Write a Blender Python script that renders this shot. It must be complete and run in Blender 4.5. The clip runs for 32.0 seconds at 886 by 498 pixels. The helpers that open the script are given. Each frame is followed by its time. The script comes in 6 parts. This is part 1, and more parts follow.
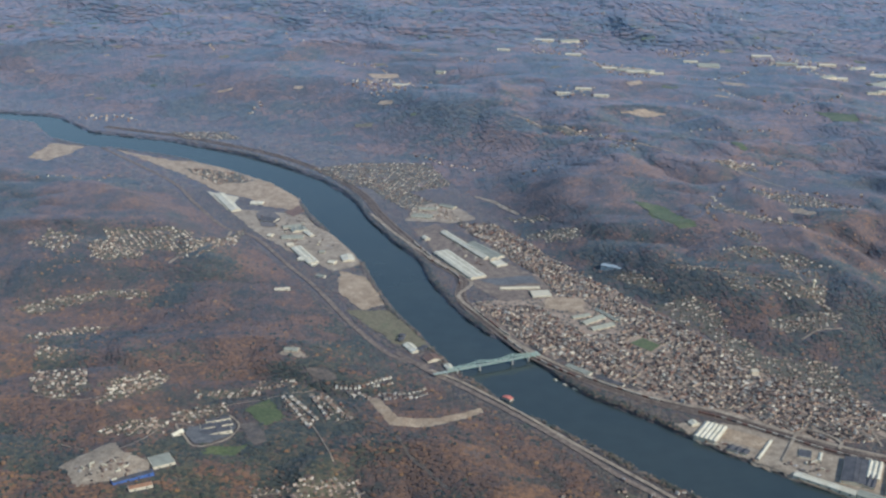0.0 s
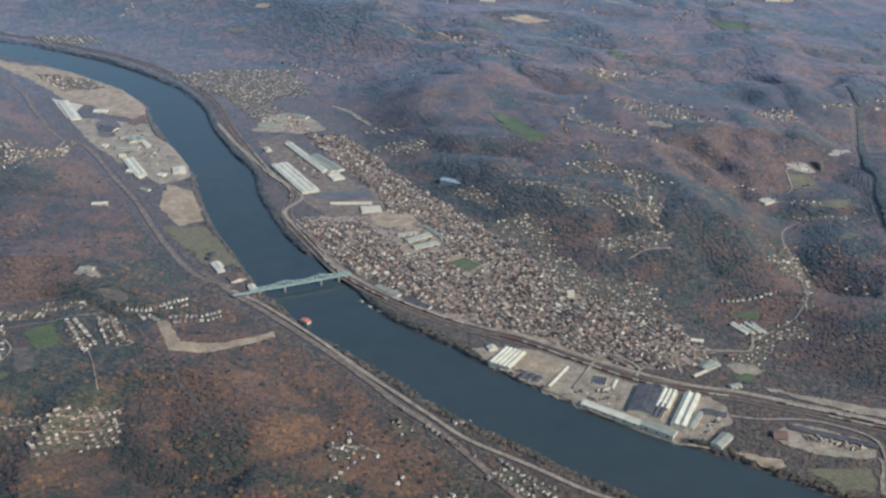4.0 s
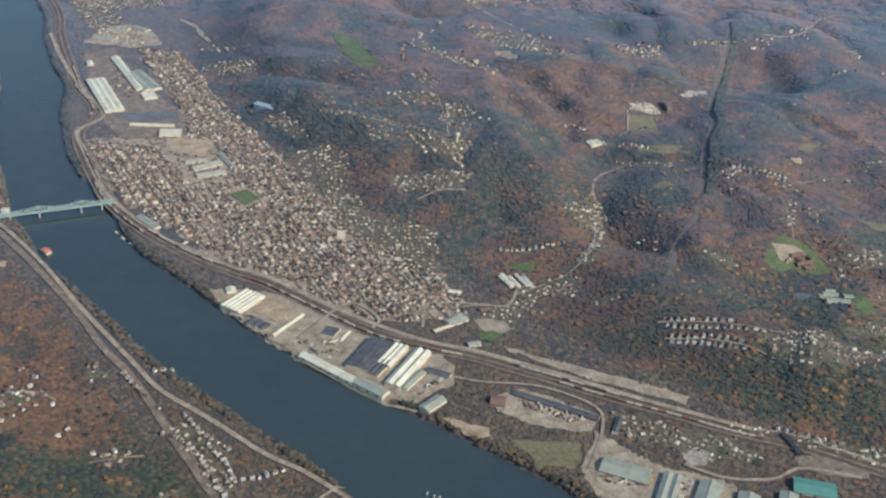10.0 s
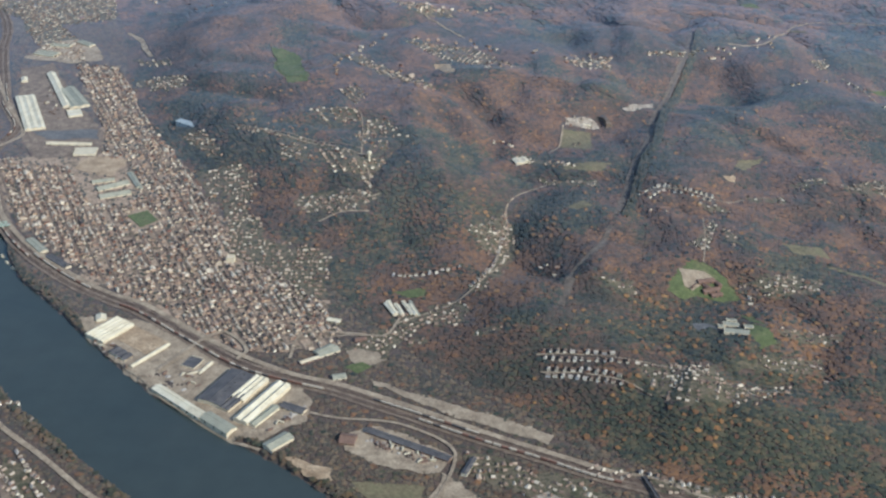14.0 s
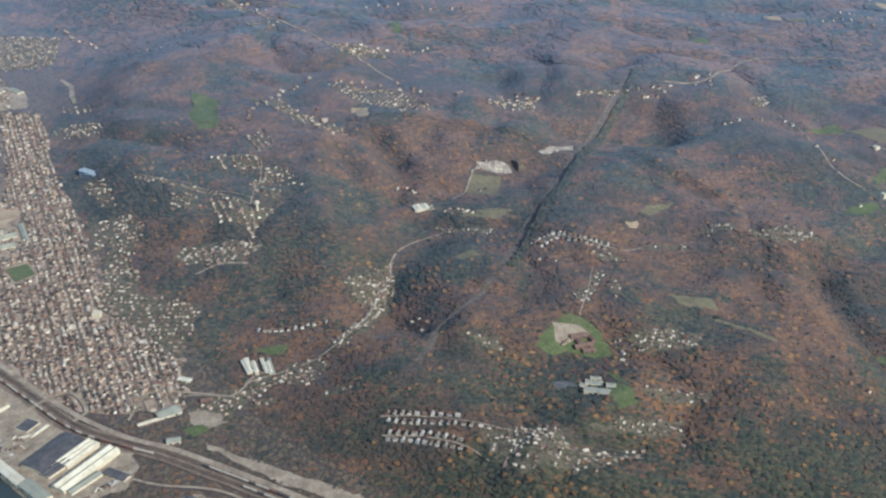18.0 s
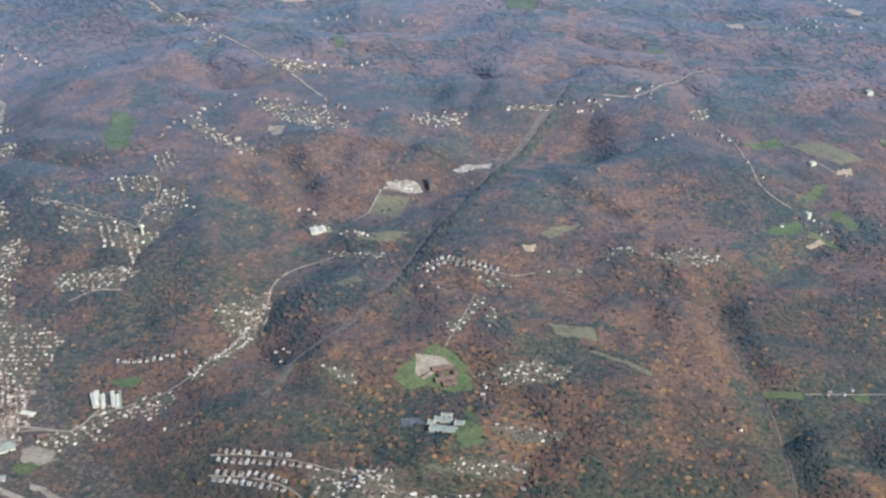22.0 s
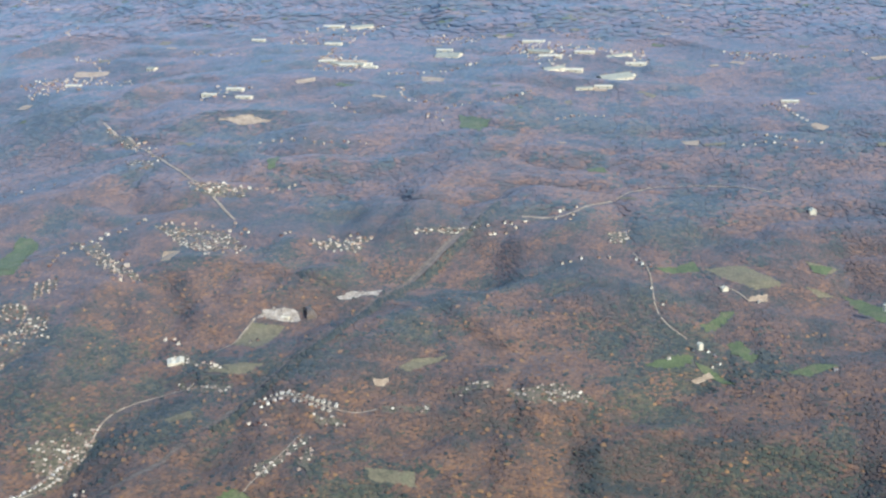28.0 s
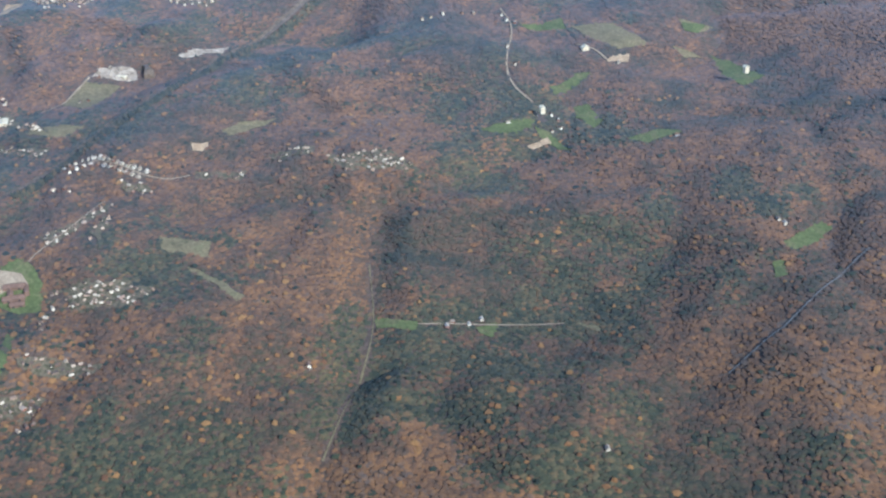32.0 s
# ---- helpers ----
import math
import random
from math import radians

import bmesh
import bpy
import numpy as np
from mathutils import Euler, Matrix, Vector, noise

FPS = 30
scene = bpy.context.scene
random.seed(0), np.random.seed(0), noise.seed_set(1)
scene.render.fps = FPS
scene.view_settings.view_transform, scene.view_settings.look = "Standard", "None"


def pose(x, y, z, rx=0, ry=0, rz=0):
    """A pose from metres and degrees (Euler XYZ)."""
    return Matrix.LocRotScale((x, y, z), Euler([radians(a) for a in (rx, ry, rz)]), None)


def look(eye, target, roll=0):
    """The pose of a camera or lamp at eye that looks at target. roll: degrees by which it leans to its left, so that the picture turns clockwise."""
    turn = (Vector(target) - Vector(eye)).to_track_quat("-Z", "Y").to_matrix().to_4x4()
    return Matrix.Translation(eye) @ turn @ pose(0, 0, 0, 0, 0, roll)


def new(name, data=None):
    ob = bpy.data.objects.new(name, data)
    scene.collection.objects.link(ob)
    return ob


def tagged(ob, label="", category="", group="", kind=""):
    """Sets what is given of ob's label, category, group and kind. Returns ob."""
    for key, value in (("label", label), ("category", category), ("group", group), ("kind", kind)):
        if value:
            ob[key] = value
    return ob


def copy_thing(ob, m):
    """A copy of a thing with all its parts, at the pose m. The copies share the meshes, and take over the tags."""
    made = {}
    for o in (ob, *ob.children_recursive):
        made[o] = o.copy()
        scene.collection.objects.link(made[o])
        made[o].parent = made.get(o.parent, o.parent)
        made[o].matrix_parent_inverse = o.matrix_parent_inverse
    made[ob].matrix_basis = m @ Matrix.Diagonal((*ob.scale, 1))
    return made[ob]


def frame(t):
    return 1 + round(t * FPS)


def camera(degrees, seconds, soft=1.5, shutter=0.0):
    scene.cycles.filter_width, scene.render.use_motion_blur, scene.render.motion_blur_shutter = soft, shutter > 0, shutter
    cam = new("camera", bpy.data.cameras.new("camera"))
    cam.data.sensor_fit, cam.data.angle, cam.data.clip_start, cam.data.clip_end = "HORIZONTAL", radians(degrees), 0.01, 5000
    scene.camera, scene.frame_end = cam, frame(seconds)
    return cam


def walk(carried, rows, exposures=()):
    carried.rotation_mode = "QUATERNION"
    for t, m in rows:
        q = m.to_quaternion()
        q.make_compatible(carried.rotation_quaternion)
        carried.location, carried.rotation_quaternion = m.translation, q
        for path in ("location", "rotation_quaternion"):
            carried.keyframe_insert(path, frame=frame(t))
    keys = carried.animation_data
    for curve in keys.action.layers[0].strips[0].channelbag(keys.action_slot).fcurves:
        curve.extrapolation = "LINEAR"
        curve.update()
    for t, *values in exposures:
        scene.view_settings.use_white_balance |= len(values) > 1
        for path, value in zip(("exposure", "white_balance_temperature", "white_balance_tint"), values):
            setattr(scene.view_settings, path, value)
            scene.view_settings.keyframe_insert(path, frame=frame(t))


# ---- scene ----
import mathutils.geometry

# A river valley seen from an aircraft. All of it, the height of the flight too, is laid out at about three tenths of life size.
cam = camera(40.94, 32.0, soft=2.5)
PATH = [
    (0, (-0.00, -0.00, 448.84), (0.000, 94.011, 414.758), 0.20),
    (0.5, (17.18, 6.77, 447.53), (17.313, 100.635, 413.029), 0.08),
    (1, (34.37, 13.51, 446.22), (35.089, 107.100, 411.008), 0.37),
    (1.5, (51.53, 20.15, 444.95), (52.534, 113.553, 409.247), 0.38),
    (2, (68.59, 26.65, 443.71), (70.026, 119.722, 407.149), 0.67),
    (2.5, (85.51, 32.94, 442.50), (87.482, 125.703, 405.210), 0.78),
    (3, (102.27, 38.94, 441.38), (104.791, 131.265, 403.041), 0.98),
    (3.5, (118.86, 44.62, 440.36), (121.547, 136.379, 400.705), 1.03),
    (4, (135.34, 50.00, 439.44), (138.084, 140.994, 398.053), 1.09),
    (4.5, (151.72, 55.17, 438.64), (154.657, 144.822, 394.431), 2.27),
    (6.5, (216.93, 75.20, 435.97), (219.274, 163.768, 389.607), 1.85),
    (7, (233.16, 80.22, 435.50), (235.702, 168.700, 388.978), 2.18),
    (7.5, (249.35, 85.23, 435.22), (251.922, 173.658, 388.599), 2.51),
    (8, (265.52, 90.21, 435.08), (267.905, 178.512, 388.206), 2.60),
    (8.5, (281.74, 95.21, 435.05), (284.148, 183.221, 387.643), 2.82),
    (9, (298.05, 100.27, 435.11), (299.911, 188.262, 387.641), 2.84),
    (9.5, (314.43, 105.46, 435.27), (316.083, 193.482, 387.844), 3.00),
    (10, (330.85, 110.72, 435.50), (332.500, 198.578, 387.767), 3.47),
    (10.5, (347.24, 116.05, 435.80), (348.618, 203.673, 387.628), 3.67),
    (11, (363.52, 121.43, 436.15), (364.459, 208.856, 387.618), 3.57),
    (11.5, (379.63, 126.82, 436.52), (379.756, 214.200, 387.893), 3.32),
    (12, (395.63, 132.21, 436.90), (395.341, 219.541, 388.183), 3.21),
    (12.5, (411.55, 137.60, 437.30), (410.493, 224.920, 388.566), 2.93),
    (13, (427.47, 143.02, 437.71), (425.620, 230.394, 389.110), 2.80),
    (13.5, (443.45, 148.42, 438.15), (440.730, 235.892, 389.759), 2.46),
    (14, (459.57, 153.79, 438.64), (455.637, 241.550, 390.872), 1.80),
    (14.5, (475.89, 159.12, 439.21), (471.588, 247.057, 391.793), 1.68),
    (16.5, (541.87, 180.31, 441.68), (535.008, 268.230, 394.523), 0.64),
    (17, (558.43, 185.84, 442.11), (551.139, 273.910, 395.318), 0.49),
    (17.5, (575.06, 191.65, 442.35), (566.991, 279.940, 396.105), 0.13),
    (18, (591.71, 197.80, 442.42), (583.032, 286.335, 396.747), -0.08),
    (18.5, (608.34, 204.30, 442.33), (598.749, 292.907, 396.972), -0.35),
    (19, (624.93, 211.07, 442.08), (615.059, 299.496, 396.433), -0.49),
    (19.5, (641.47, 217.98, 441.74), (631.693, 306.369, 396.009), -0.34),
    (20, (657.95, 224.90, 441.32), (648.370, 313.024, 395.035), 0.15),
    (20.5, (674.34, 231.75, 440.83), (663.898, 319.802, 394.591), -0.52),
    (21, (690.63, 238.52, 440.25), (679.173, 326.727, 394.557), -0.56),
    (21.5, (706.85, 245.24, 439.56), (693.801, 333.550, 394.498), -1.28),
    (22, (723.01, 251.98, 438.71), (709.197, 340.079, 393.457), -1.73),
    (22.5, (739.10, 258.77, 437.71), (724.744, 346.993, 392.874), -2.19),
    (23, (755.10, 265.63, 436.55), (739.894, 353.953, 392.193), -2.58),
    (23.5, (770.91, 272.57, 435.22), (754.965, 361.046, 391.433), -2.97),
    (24, (786.52, 279.62, 433.75), (769.763, 368.394, 390.886), -3.33),
    (24.5, (801.88, 286.76, 432.16), (784.451, 375.600, 389.691), -3.35),
    (25, (816.99, 294.01, 430.44), (799.120, 383.418, 389.368), -3.40),
    (25.5, (831.85, 301.41, 428.58), (812.167, 391.381, 389.619), -3.85),
    (27.5, (890.15, 331.93, 420.61), (867.974, 422.865, 385.407), -4.21),
    (28, (904.51, 339.83, 418.63), (881.632, 430.258, 382.579), -3.97),
    (28.5, (918.72, 347.97, 416.66), (895.667, 438.211, 380.262), -3.99),
    (29, (932.86, 356.29, 414.71), (911.266, 445.798, 375.687), -2.90),
    (29.5, (947.02, 364.65, 412.79), (925.523, 452.267, 369.647), -2.25),
    (30, (961.27, 372.93, 410.95), (940.461, 459.224, 364.901), -2.06),
    (30.5, (975.65, 381.10, 409.22), (954.884, 465.894, 360.439), -2.43),
    (31, (990.15, 389.12, 407.57), (968.112, 471.863, 355.925), -4.11),
    (31.5, (1004.76, 396.94, 405.99), (983.269, 478.126, 351.709), -4.47),
    (32, (1019.44, 404.65, 404.45), (997.530, 485.396, 349.677), -4.20),
]
walk(cam, [(t, look(eye, target, roll)) for t, eye, target, roll in PATH], [(0, -0.08, 5600, 7), (4, -0.04, 5600, 7), (7, 0.07, 5720, 6), (13, 0.11, 5720, 6), (18, 0.16, 5580, 6), (19, 0.18, 5480, 6), (20, 0.33, 5400, 6), (23, 0.44, 5420, 6), (25, 0.5, 5480, 6), (28, 0.52, 5520, 6), (30, 0.38, 5350, 7), (31, 0.33, 5320, 7), (32, 0.5, 5180, 7)])

# ---- light: low autumn sun from the side of the camera, blue sky ----
SUN_UP, SUN_WAY = radians(33), Vector((0.85, -0.53, 0)).normalized()
world = bpy.data.worlds.new("sky")
scene.world = world
world.use_nodes = True
sky = world.node_tree.nodes.new("ShaderNodeTexSky")
sky.sky_type, sky.sun_disc = "NISHITA", False
sky.sun_elevation, sky.sun_rotation = SUN_UP, math.atan2(SUN_WAY.x, SUN_WAY.y)
sky.air_density, sky.dust_density, sky.ozone_density = 1.3, 0.5, 2.0
back = world.node_tree.nodes["Background"]
back.inputs["Strength"].default_value = 0.118
world.node_tree.links.new(sky.outputs[0], back.inputs["Color"])
sun = new("sun", bpy.data.lights.new("sun", "SUN"))
sun.data.energy, sun.data.angle, sun.data.color = 3.7, radians(0.5), (1.0, 0.88, 0.71)
toward = SUN_WAY * math.cos(SUN_UP) + Vector((0, 0, math.sin(SUN_UP)))
sun.matrix_world = look(tuple(toward * 900), (0, 0, 0))


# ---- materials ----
# blue of the aerial haze that materials add to their own colour
HAZE_BLUE = (0.48, 0.65, 0.98)


def leaning(n, l, share):
    """The surface's normal, drawn towards straight up, so that the added haze lies evenly over slopes and walls."""
    geo, mix, unit = n.new("ShaderNodeNewGeometry"), n.new("ShaderNodeMix"), n.new("ShaderNodeVectorMath")
    mix.data_type, unit.operation = "VECTOR", "NORMALIZE"
    mix.inputs["Factor"].default_value = share
    mix.inputs[5].default_value = (0, 0, 1)
    l.new(geo.outputs["Normal"], mix.inputs[4])
    l.new(mix.outputs[1], unit.inputs[0])
    return unit.outputs[0]


def mat(name, colors, size=8.0, rough=0.9, haze_amount=0.16, bump=0.0, metal=0.0, random=0.0, spread=(0.3, 0.7), fine=0.5, wide=0.0, even=0.0):
    """A surface whose colours mix by noise: lumps of the given size, finer grain over them, and a shift from piece to piece."""
    m = bpy.data.materials.new(name)
    m.use_nodes = True
    n, l = m.node_tree.nodes, m.node_tree.links
    b = n["Principled BSDF"]
    co = n.new("ShaderNodeTexCoord")
    big = n.new("ShaderNodeTexNoise")
    big.inputs["Scale"].default_value, big.inputs["Detail"].default_value, big.inputs["Roughness"].default_value = 1 / size, 5, 0.62
    l.new(co.outputs["Object"], big.inputs["Vector"])
    value = big.outputs["Fac"]
    if wide:
        far = n.new("ShaderNodeTexNoise")
        far.inputs["Scale"].default_value, far.inputs["Detail"].default_value = 1 / wide, 3
        l.new(co.outputs["Object"], far.inputs["Vector"])
        both = n.new("ShaderNodeMix")
        both.inputs["Factor"].default_value = 0.5
        l.new(value, both.inputs["A"]), l.new(far.outputs["Fac"], both.inputs["B"])
        value = both.outputs["Result"]
    if random:
        geo = n.new("ShaderNodeNewGeometry")
        mix = n.new("ShaderNodeMix")
        mix.inputs["Factor"].default_value = random
        l.new(value, mix.inputs["A"]), l.new(geo.outputs["Random Per Island"], mix.inputs["B"])
        value = mix.outputs["Result"]
    ramp = n.new("ShaderNodeValToRGB")
    while len(ramp.color_ramp.elements) < len(colors):
        ramp.color_ramp.elements.new(0.5)
    for i, (e, c) in enumerate(zip(ramp.color_ramp.elements, colors)):
        e.position = spread[0] + (spread[1] - spread[0]) * i / max(1, len(colors) - 1)
        e.color = (*c, 1)
    l.new(value, ramp.inputs["Fac"])
    grain = n.new("ShaderNodeTexNoise")
    grain.inputs["Scale"].default_value, grain.inputs["Detail"].default_value = 6 / size, 4
    l.new(co.outputs["Object"], grain.inputs["Vector"])
    tone = n.new("ShaderNodeMapRange")
    tone.inputs["From Min"].default_value, tone.inputs["From Max"].default_value = 0.3, 0.7
    tone.inputs["To Min"].default_value, tone.inputs["To Max"].default_value = 1 - fine * 0.6, 1 + fine * 0.6
    l.new(grain.outputs["Fac"], tone.inputs["Value"])
    times = n.new("ShaderNodeMix")
    times.data_type, times.blend_type = "RGBA", "MULTIPLY"
    times.inputs["Factor"].default_value = 1
    l.new(ramp.outputs["Color"], times.inputs["A"]), l.new(tone.outputs["Result"], times.inputs["B"])
    l.new(times.outputs["Result"], b.inputs["Base Color"])
    b.inputs["Roughness"].default_value, b.inputs["Metallic"].default_value = rough, metal
    if haze_amount:
        # aerial haze put into the material: a blue lobe that grows at flat angles
        haze_lobe, add = n.new("ShaderNodeBsdfSheen"), n.new("ShaderNodeAddShader")
        haze_lobe.inputs["Color"].default_value = tuple(haze_amount * c for c in HAZE_BLUE) + (1,)
        haze_lobe.inputs["Roughness"].default_value = 0.38
        l.new(leaning(n, l, 0.92), haze_lobe.inputs["Normal"])
        l.new(b.outputs[0], add.inputs[0]), l.new(haze_lobe.outputs[0], add.inputs[1])
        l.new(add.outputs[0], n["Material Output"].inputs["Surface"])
    if even:
        l.new(leaning(n, l, even), b.inputs["Normal"])
    if bump:
        bu = n.new("ShaderNodeBump")
        bu.inputs["Strength"].default_value, bu.inputs["Distance"].default_value = 1.0, bump
        l.new(grain.outputs["Fac"], bu.inputs["Height"])
        l.new(bu.outputs["Normal"], b.inputs["Normal"])
    return m


# how much imitated haze the woods carry; open ground takes a share of it
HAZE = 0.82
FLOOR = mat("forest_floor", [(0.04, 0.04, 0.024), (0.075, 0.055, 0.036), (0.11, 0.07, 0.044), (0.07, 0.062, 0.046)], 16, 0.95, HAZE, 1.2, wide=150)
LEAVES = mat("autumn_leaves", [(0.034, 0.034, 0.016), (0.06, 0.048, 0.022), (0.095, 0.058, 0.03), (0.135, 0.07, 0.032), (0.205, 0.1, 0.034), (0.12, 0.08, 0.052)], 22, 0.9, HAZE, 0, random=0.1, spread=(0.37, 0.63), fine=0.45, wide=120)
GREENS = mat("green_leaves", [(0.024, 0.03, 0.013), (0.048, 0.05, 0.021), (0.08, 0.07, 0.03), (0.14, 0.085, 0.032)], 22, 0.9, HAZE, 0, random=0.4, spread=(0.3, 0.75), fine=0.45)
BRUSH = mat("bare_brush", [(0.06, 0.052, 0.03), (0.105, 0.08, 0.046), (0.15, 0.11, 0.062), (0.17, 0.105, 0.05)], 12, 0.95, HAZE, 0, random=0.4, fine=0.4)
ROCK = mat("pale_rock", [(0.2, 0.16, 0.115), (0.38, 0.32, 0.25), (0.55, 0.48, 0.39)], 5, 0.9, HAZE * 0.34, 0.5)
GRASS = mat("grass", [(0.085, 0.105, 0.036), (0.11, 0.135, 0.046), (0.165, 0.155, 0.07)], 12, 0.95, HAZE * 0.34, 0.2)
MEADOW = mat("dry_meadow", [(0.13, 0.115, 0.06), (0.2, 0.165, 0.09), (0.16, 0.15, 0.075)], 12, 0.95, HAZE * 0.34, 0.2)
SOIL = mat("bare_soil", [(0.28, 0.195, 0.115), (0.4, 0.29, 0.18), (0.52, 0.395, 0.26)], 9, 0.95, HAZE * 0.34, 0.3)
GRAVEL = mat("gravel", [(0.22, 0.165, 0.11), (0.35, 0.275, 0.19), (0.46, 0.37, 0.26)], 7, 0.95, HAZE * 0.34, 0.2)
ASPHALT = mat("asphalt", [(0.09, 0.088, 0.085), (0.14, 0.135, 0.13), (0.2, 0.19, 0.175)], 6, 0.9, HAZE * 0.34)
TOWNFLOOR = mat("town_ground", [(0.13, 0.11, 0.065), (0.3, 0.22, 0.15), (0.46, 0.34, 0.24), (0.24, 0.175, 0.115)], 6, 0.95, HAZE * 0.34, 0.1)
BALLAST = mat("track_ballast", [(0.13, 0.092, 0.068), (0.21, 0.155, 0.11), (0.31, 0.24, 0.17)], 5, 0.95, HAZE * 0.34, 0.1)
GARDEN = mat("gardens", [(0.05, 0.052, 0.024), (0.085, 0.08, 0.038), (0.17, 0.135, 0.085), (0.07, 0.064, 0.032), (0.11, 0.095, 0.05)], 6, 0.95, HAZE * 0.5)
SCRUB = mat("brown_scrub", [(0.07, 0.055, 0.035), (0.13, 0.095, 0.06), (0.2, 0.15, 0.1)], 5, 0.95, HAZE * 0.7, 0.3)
RAIL = mat("rusty_steel", [(0.09, 0.06, 0.05), (0.16, 0.11, 0.09)], 3, 0.6, 0, 0, 0.4)
WHITE = mat("white_metal_roof", [(0.55, 0.48, 0.34), (0.72, 0.65, 0.48), (0.8, 0.74, 0.58)], 6, 0.6, 0.18, fine=0.15)
CREAM = mat("cream_wall", [(0.58, 0.5, 0.36), (0.72, 0.64, 0.47)], 4, 0.8, 0.18, fine=0.2)
SLATE = mat("dark_grey_roof", [(0.06, 0.058, 0.062), (0.1, 0.095, 0.098), (0.14, 0.13, 0.125)], 5, 0.8, 0.18, fine=0.25)
GREY = mat("grey_green_roof", [(0.27, 0.265, 0.205), (0.34, 0.335, 0.26), (0.4, 0.385, 0.295)], 6, 0.7, 0.18, fine=0.2)
BROWNROOF = mat("brown_roof", [(0.16, 0.1, 0.075), (0.24, 0.15, 0.11)], 5, 0.85, 0.18, fine=0.3)
GREENROOF = mat("green_roof", [(0.1, 0.24, 0.19), (0.14, 0.3, 0.23)], 5, 0.6, 0.18, fine=0.15)
BLUEROOF = mat("pale_blue_roof", [(0.34, 0.4, 0.43), (0.42, 0.47, 0.49)], 5, 0.6, 0.18, fine=0.15)
BLUEFRONT = mat("blue_front", [(0.06, 0.12, 0.34), (0.09, 0.17, 0.42)], 5, 0.6, 0.2, fine=0.15)
REDBROWN = mat("orange_brown_roof", [(0.4, 0.2, 0.1), (0.48, 0.25, 0.13)], 5, 0.8, 0.2, fine=0.2)
REDROOF = mat("red_roof", [(0.55, 0.16, 0.11), (0.65, 0.22, 0.16)], 5, 0.7, 0.18, fine=0.2)
GLASS = mat("dark_panes", [(0.03, 0.035, 0.045), (0.06, 0.065, 0.075)], 4, 0.2, 0, fine=0.2)
HOUSEWALL = mat("house_walls", [(0.22, 0.1, 0.07), (0.36, 0.23, 0.15), (0.6, 0.5, 0.36), (0.84, 0.78, 0.63), (0.46, 0.33, 0.24)], 30, 0.85, 0.18, random=0.8, spread=(0.2, 0.8), fine=0.2)
HOUSEROOF = mat("house_roofs", [(0.09, 0.07, 0.06), (0.18, 0.125, 0.095), (0.3, 0.21, 0.15), (0.5, 0.4, 0.3), (0.27, 0.175, 0.13), (0.62, 0.54, 0.42)], 30, 0.85, 0.18, random=0.8, spread=(0.2, 0.8), fine=0.25)
BRIDGEPAINT = mat("pale_green_paint", [(0.32, 0.42, 0.35), (0.4, 0.5, 0.42)], 6, 0.6, 0.18, fine=0.15)
CONCRETE = mat("concrete", [(0.3, 0.29, 0.27), (0.4, 0.38, 0.34)], 5, 0.9, 0.18, fine=0.25)
WATER = mat("river_water", [(0.045, 0.06, 0.06), (0.058, 0.072, 0.068)], 90, 0.12, 0, 0.03, fine=0.1)


# ---- building blocks ----
def mesh(name, verts, faces, materials, slots=None):
    me = bpy.data.meshes.new(name)
    me.from_pydata(verts, [], faces)
    for m in materials:
        me.materials.append(m)
    if slots is not None:
        me.polygons.foreach_set("material_index", np.asarray(slots, np.int32))
    me.update()
    return me


def part(name, me, parent, label=""):
    ob = new(name, me)
    ob.parent = parent
    return tagged(ob, label=label)


def thing(name, x, y, z, label, category, group="", turn=0.0):
    ob = new(name)
    ob.empty_display_size = 0.5
    ob.matrix_world = Matrix.Translation((x, y, z)) @ Matrix.Rotation(turn, 4, "Z")
    return tagged(ob, label, category, group)


def high(x, y):
    return float(land(x, y))


def smooth_line(line, step=6.0):
    """A rounded polyline through the given places."""
    p = [Vector(q) for q in line]
    p = [p[0] * 2 - p[1]] + p + [p[-1] * 2 - p[-2]]
    out = []
    for a, b, c, d in zip(p, p[1:], p[2:], p[3:]):
        n = max(1, int((c - b).length / step))
        for i in range(n):
            u = i / n
            out.append(0.5 * (2 * b + (c - a) * u + (2 * a - 5 * b + 4 * c - d) * u * u + (3 * b - a - 3 * c + d) * u ** 3))
    out.append(p[-2])
    return out


CLEAR, STRIPS, THIN = [], [], []


def ribbon_mesh(name, line, width, material, lift, wobble=0.0, step=6.0, level=None):
    pts = smooth_line(line, step)
    q = np.array([(v.x, v.y) for v in pts])
    d = np.gradient(q, axis=0)
    side = np.stack([-d[:, 1], d[:, 0]], 1) / np.maximum(np.linalg.norm(d, axis=1), 1e-6)[:, None]
    half = width / 2 * (1 + wobble * rolling(np.arange(len(q)) * 3.7, q[:, 0], 9.0, 4))[:, None]
    edges = np.concatenate([q + side * half, q, q - side * half])
    z = land(edges[:, 0], edges[:, 1]) if level is None else np.full(len(edges), level)
    z = np.maximum(z, np.tile(land(q[:, 0], q[:, 1]), 3) - 0.4) if level is None else z
    n = len(q)
    faces = [(i, i + n, i + n + 1, i + 1) for i in range(n - 1)] + [(i + n, i + 2 * n, i + 2 * n + 1, i + n + 1) for i in range(n - 1)]
    return mesh(name, np.column_stack([edges, z + lift]).tolist(), faces, [material])


def ribbon(name, line, width, material, label, category, lift=0.55, wobble=0.0, clear=2.0):
    STRIPS.append((line, width / 2 + clear))
    return tagged(new(name, ribbon_mesh(name, line, width, material, lift, wobble)), label, category, kind="structure")


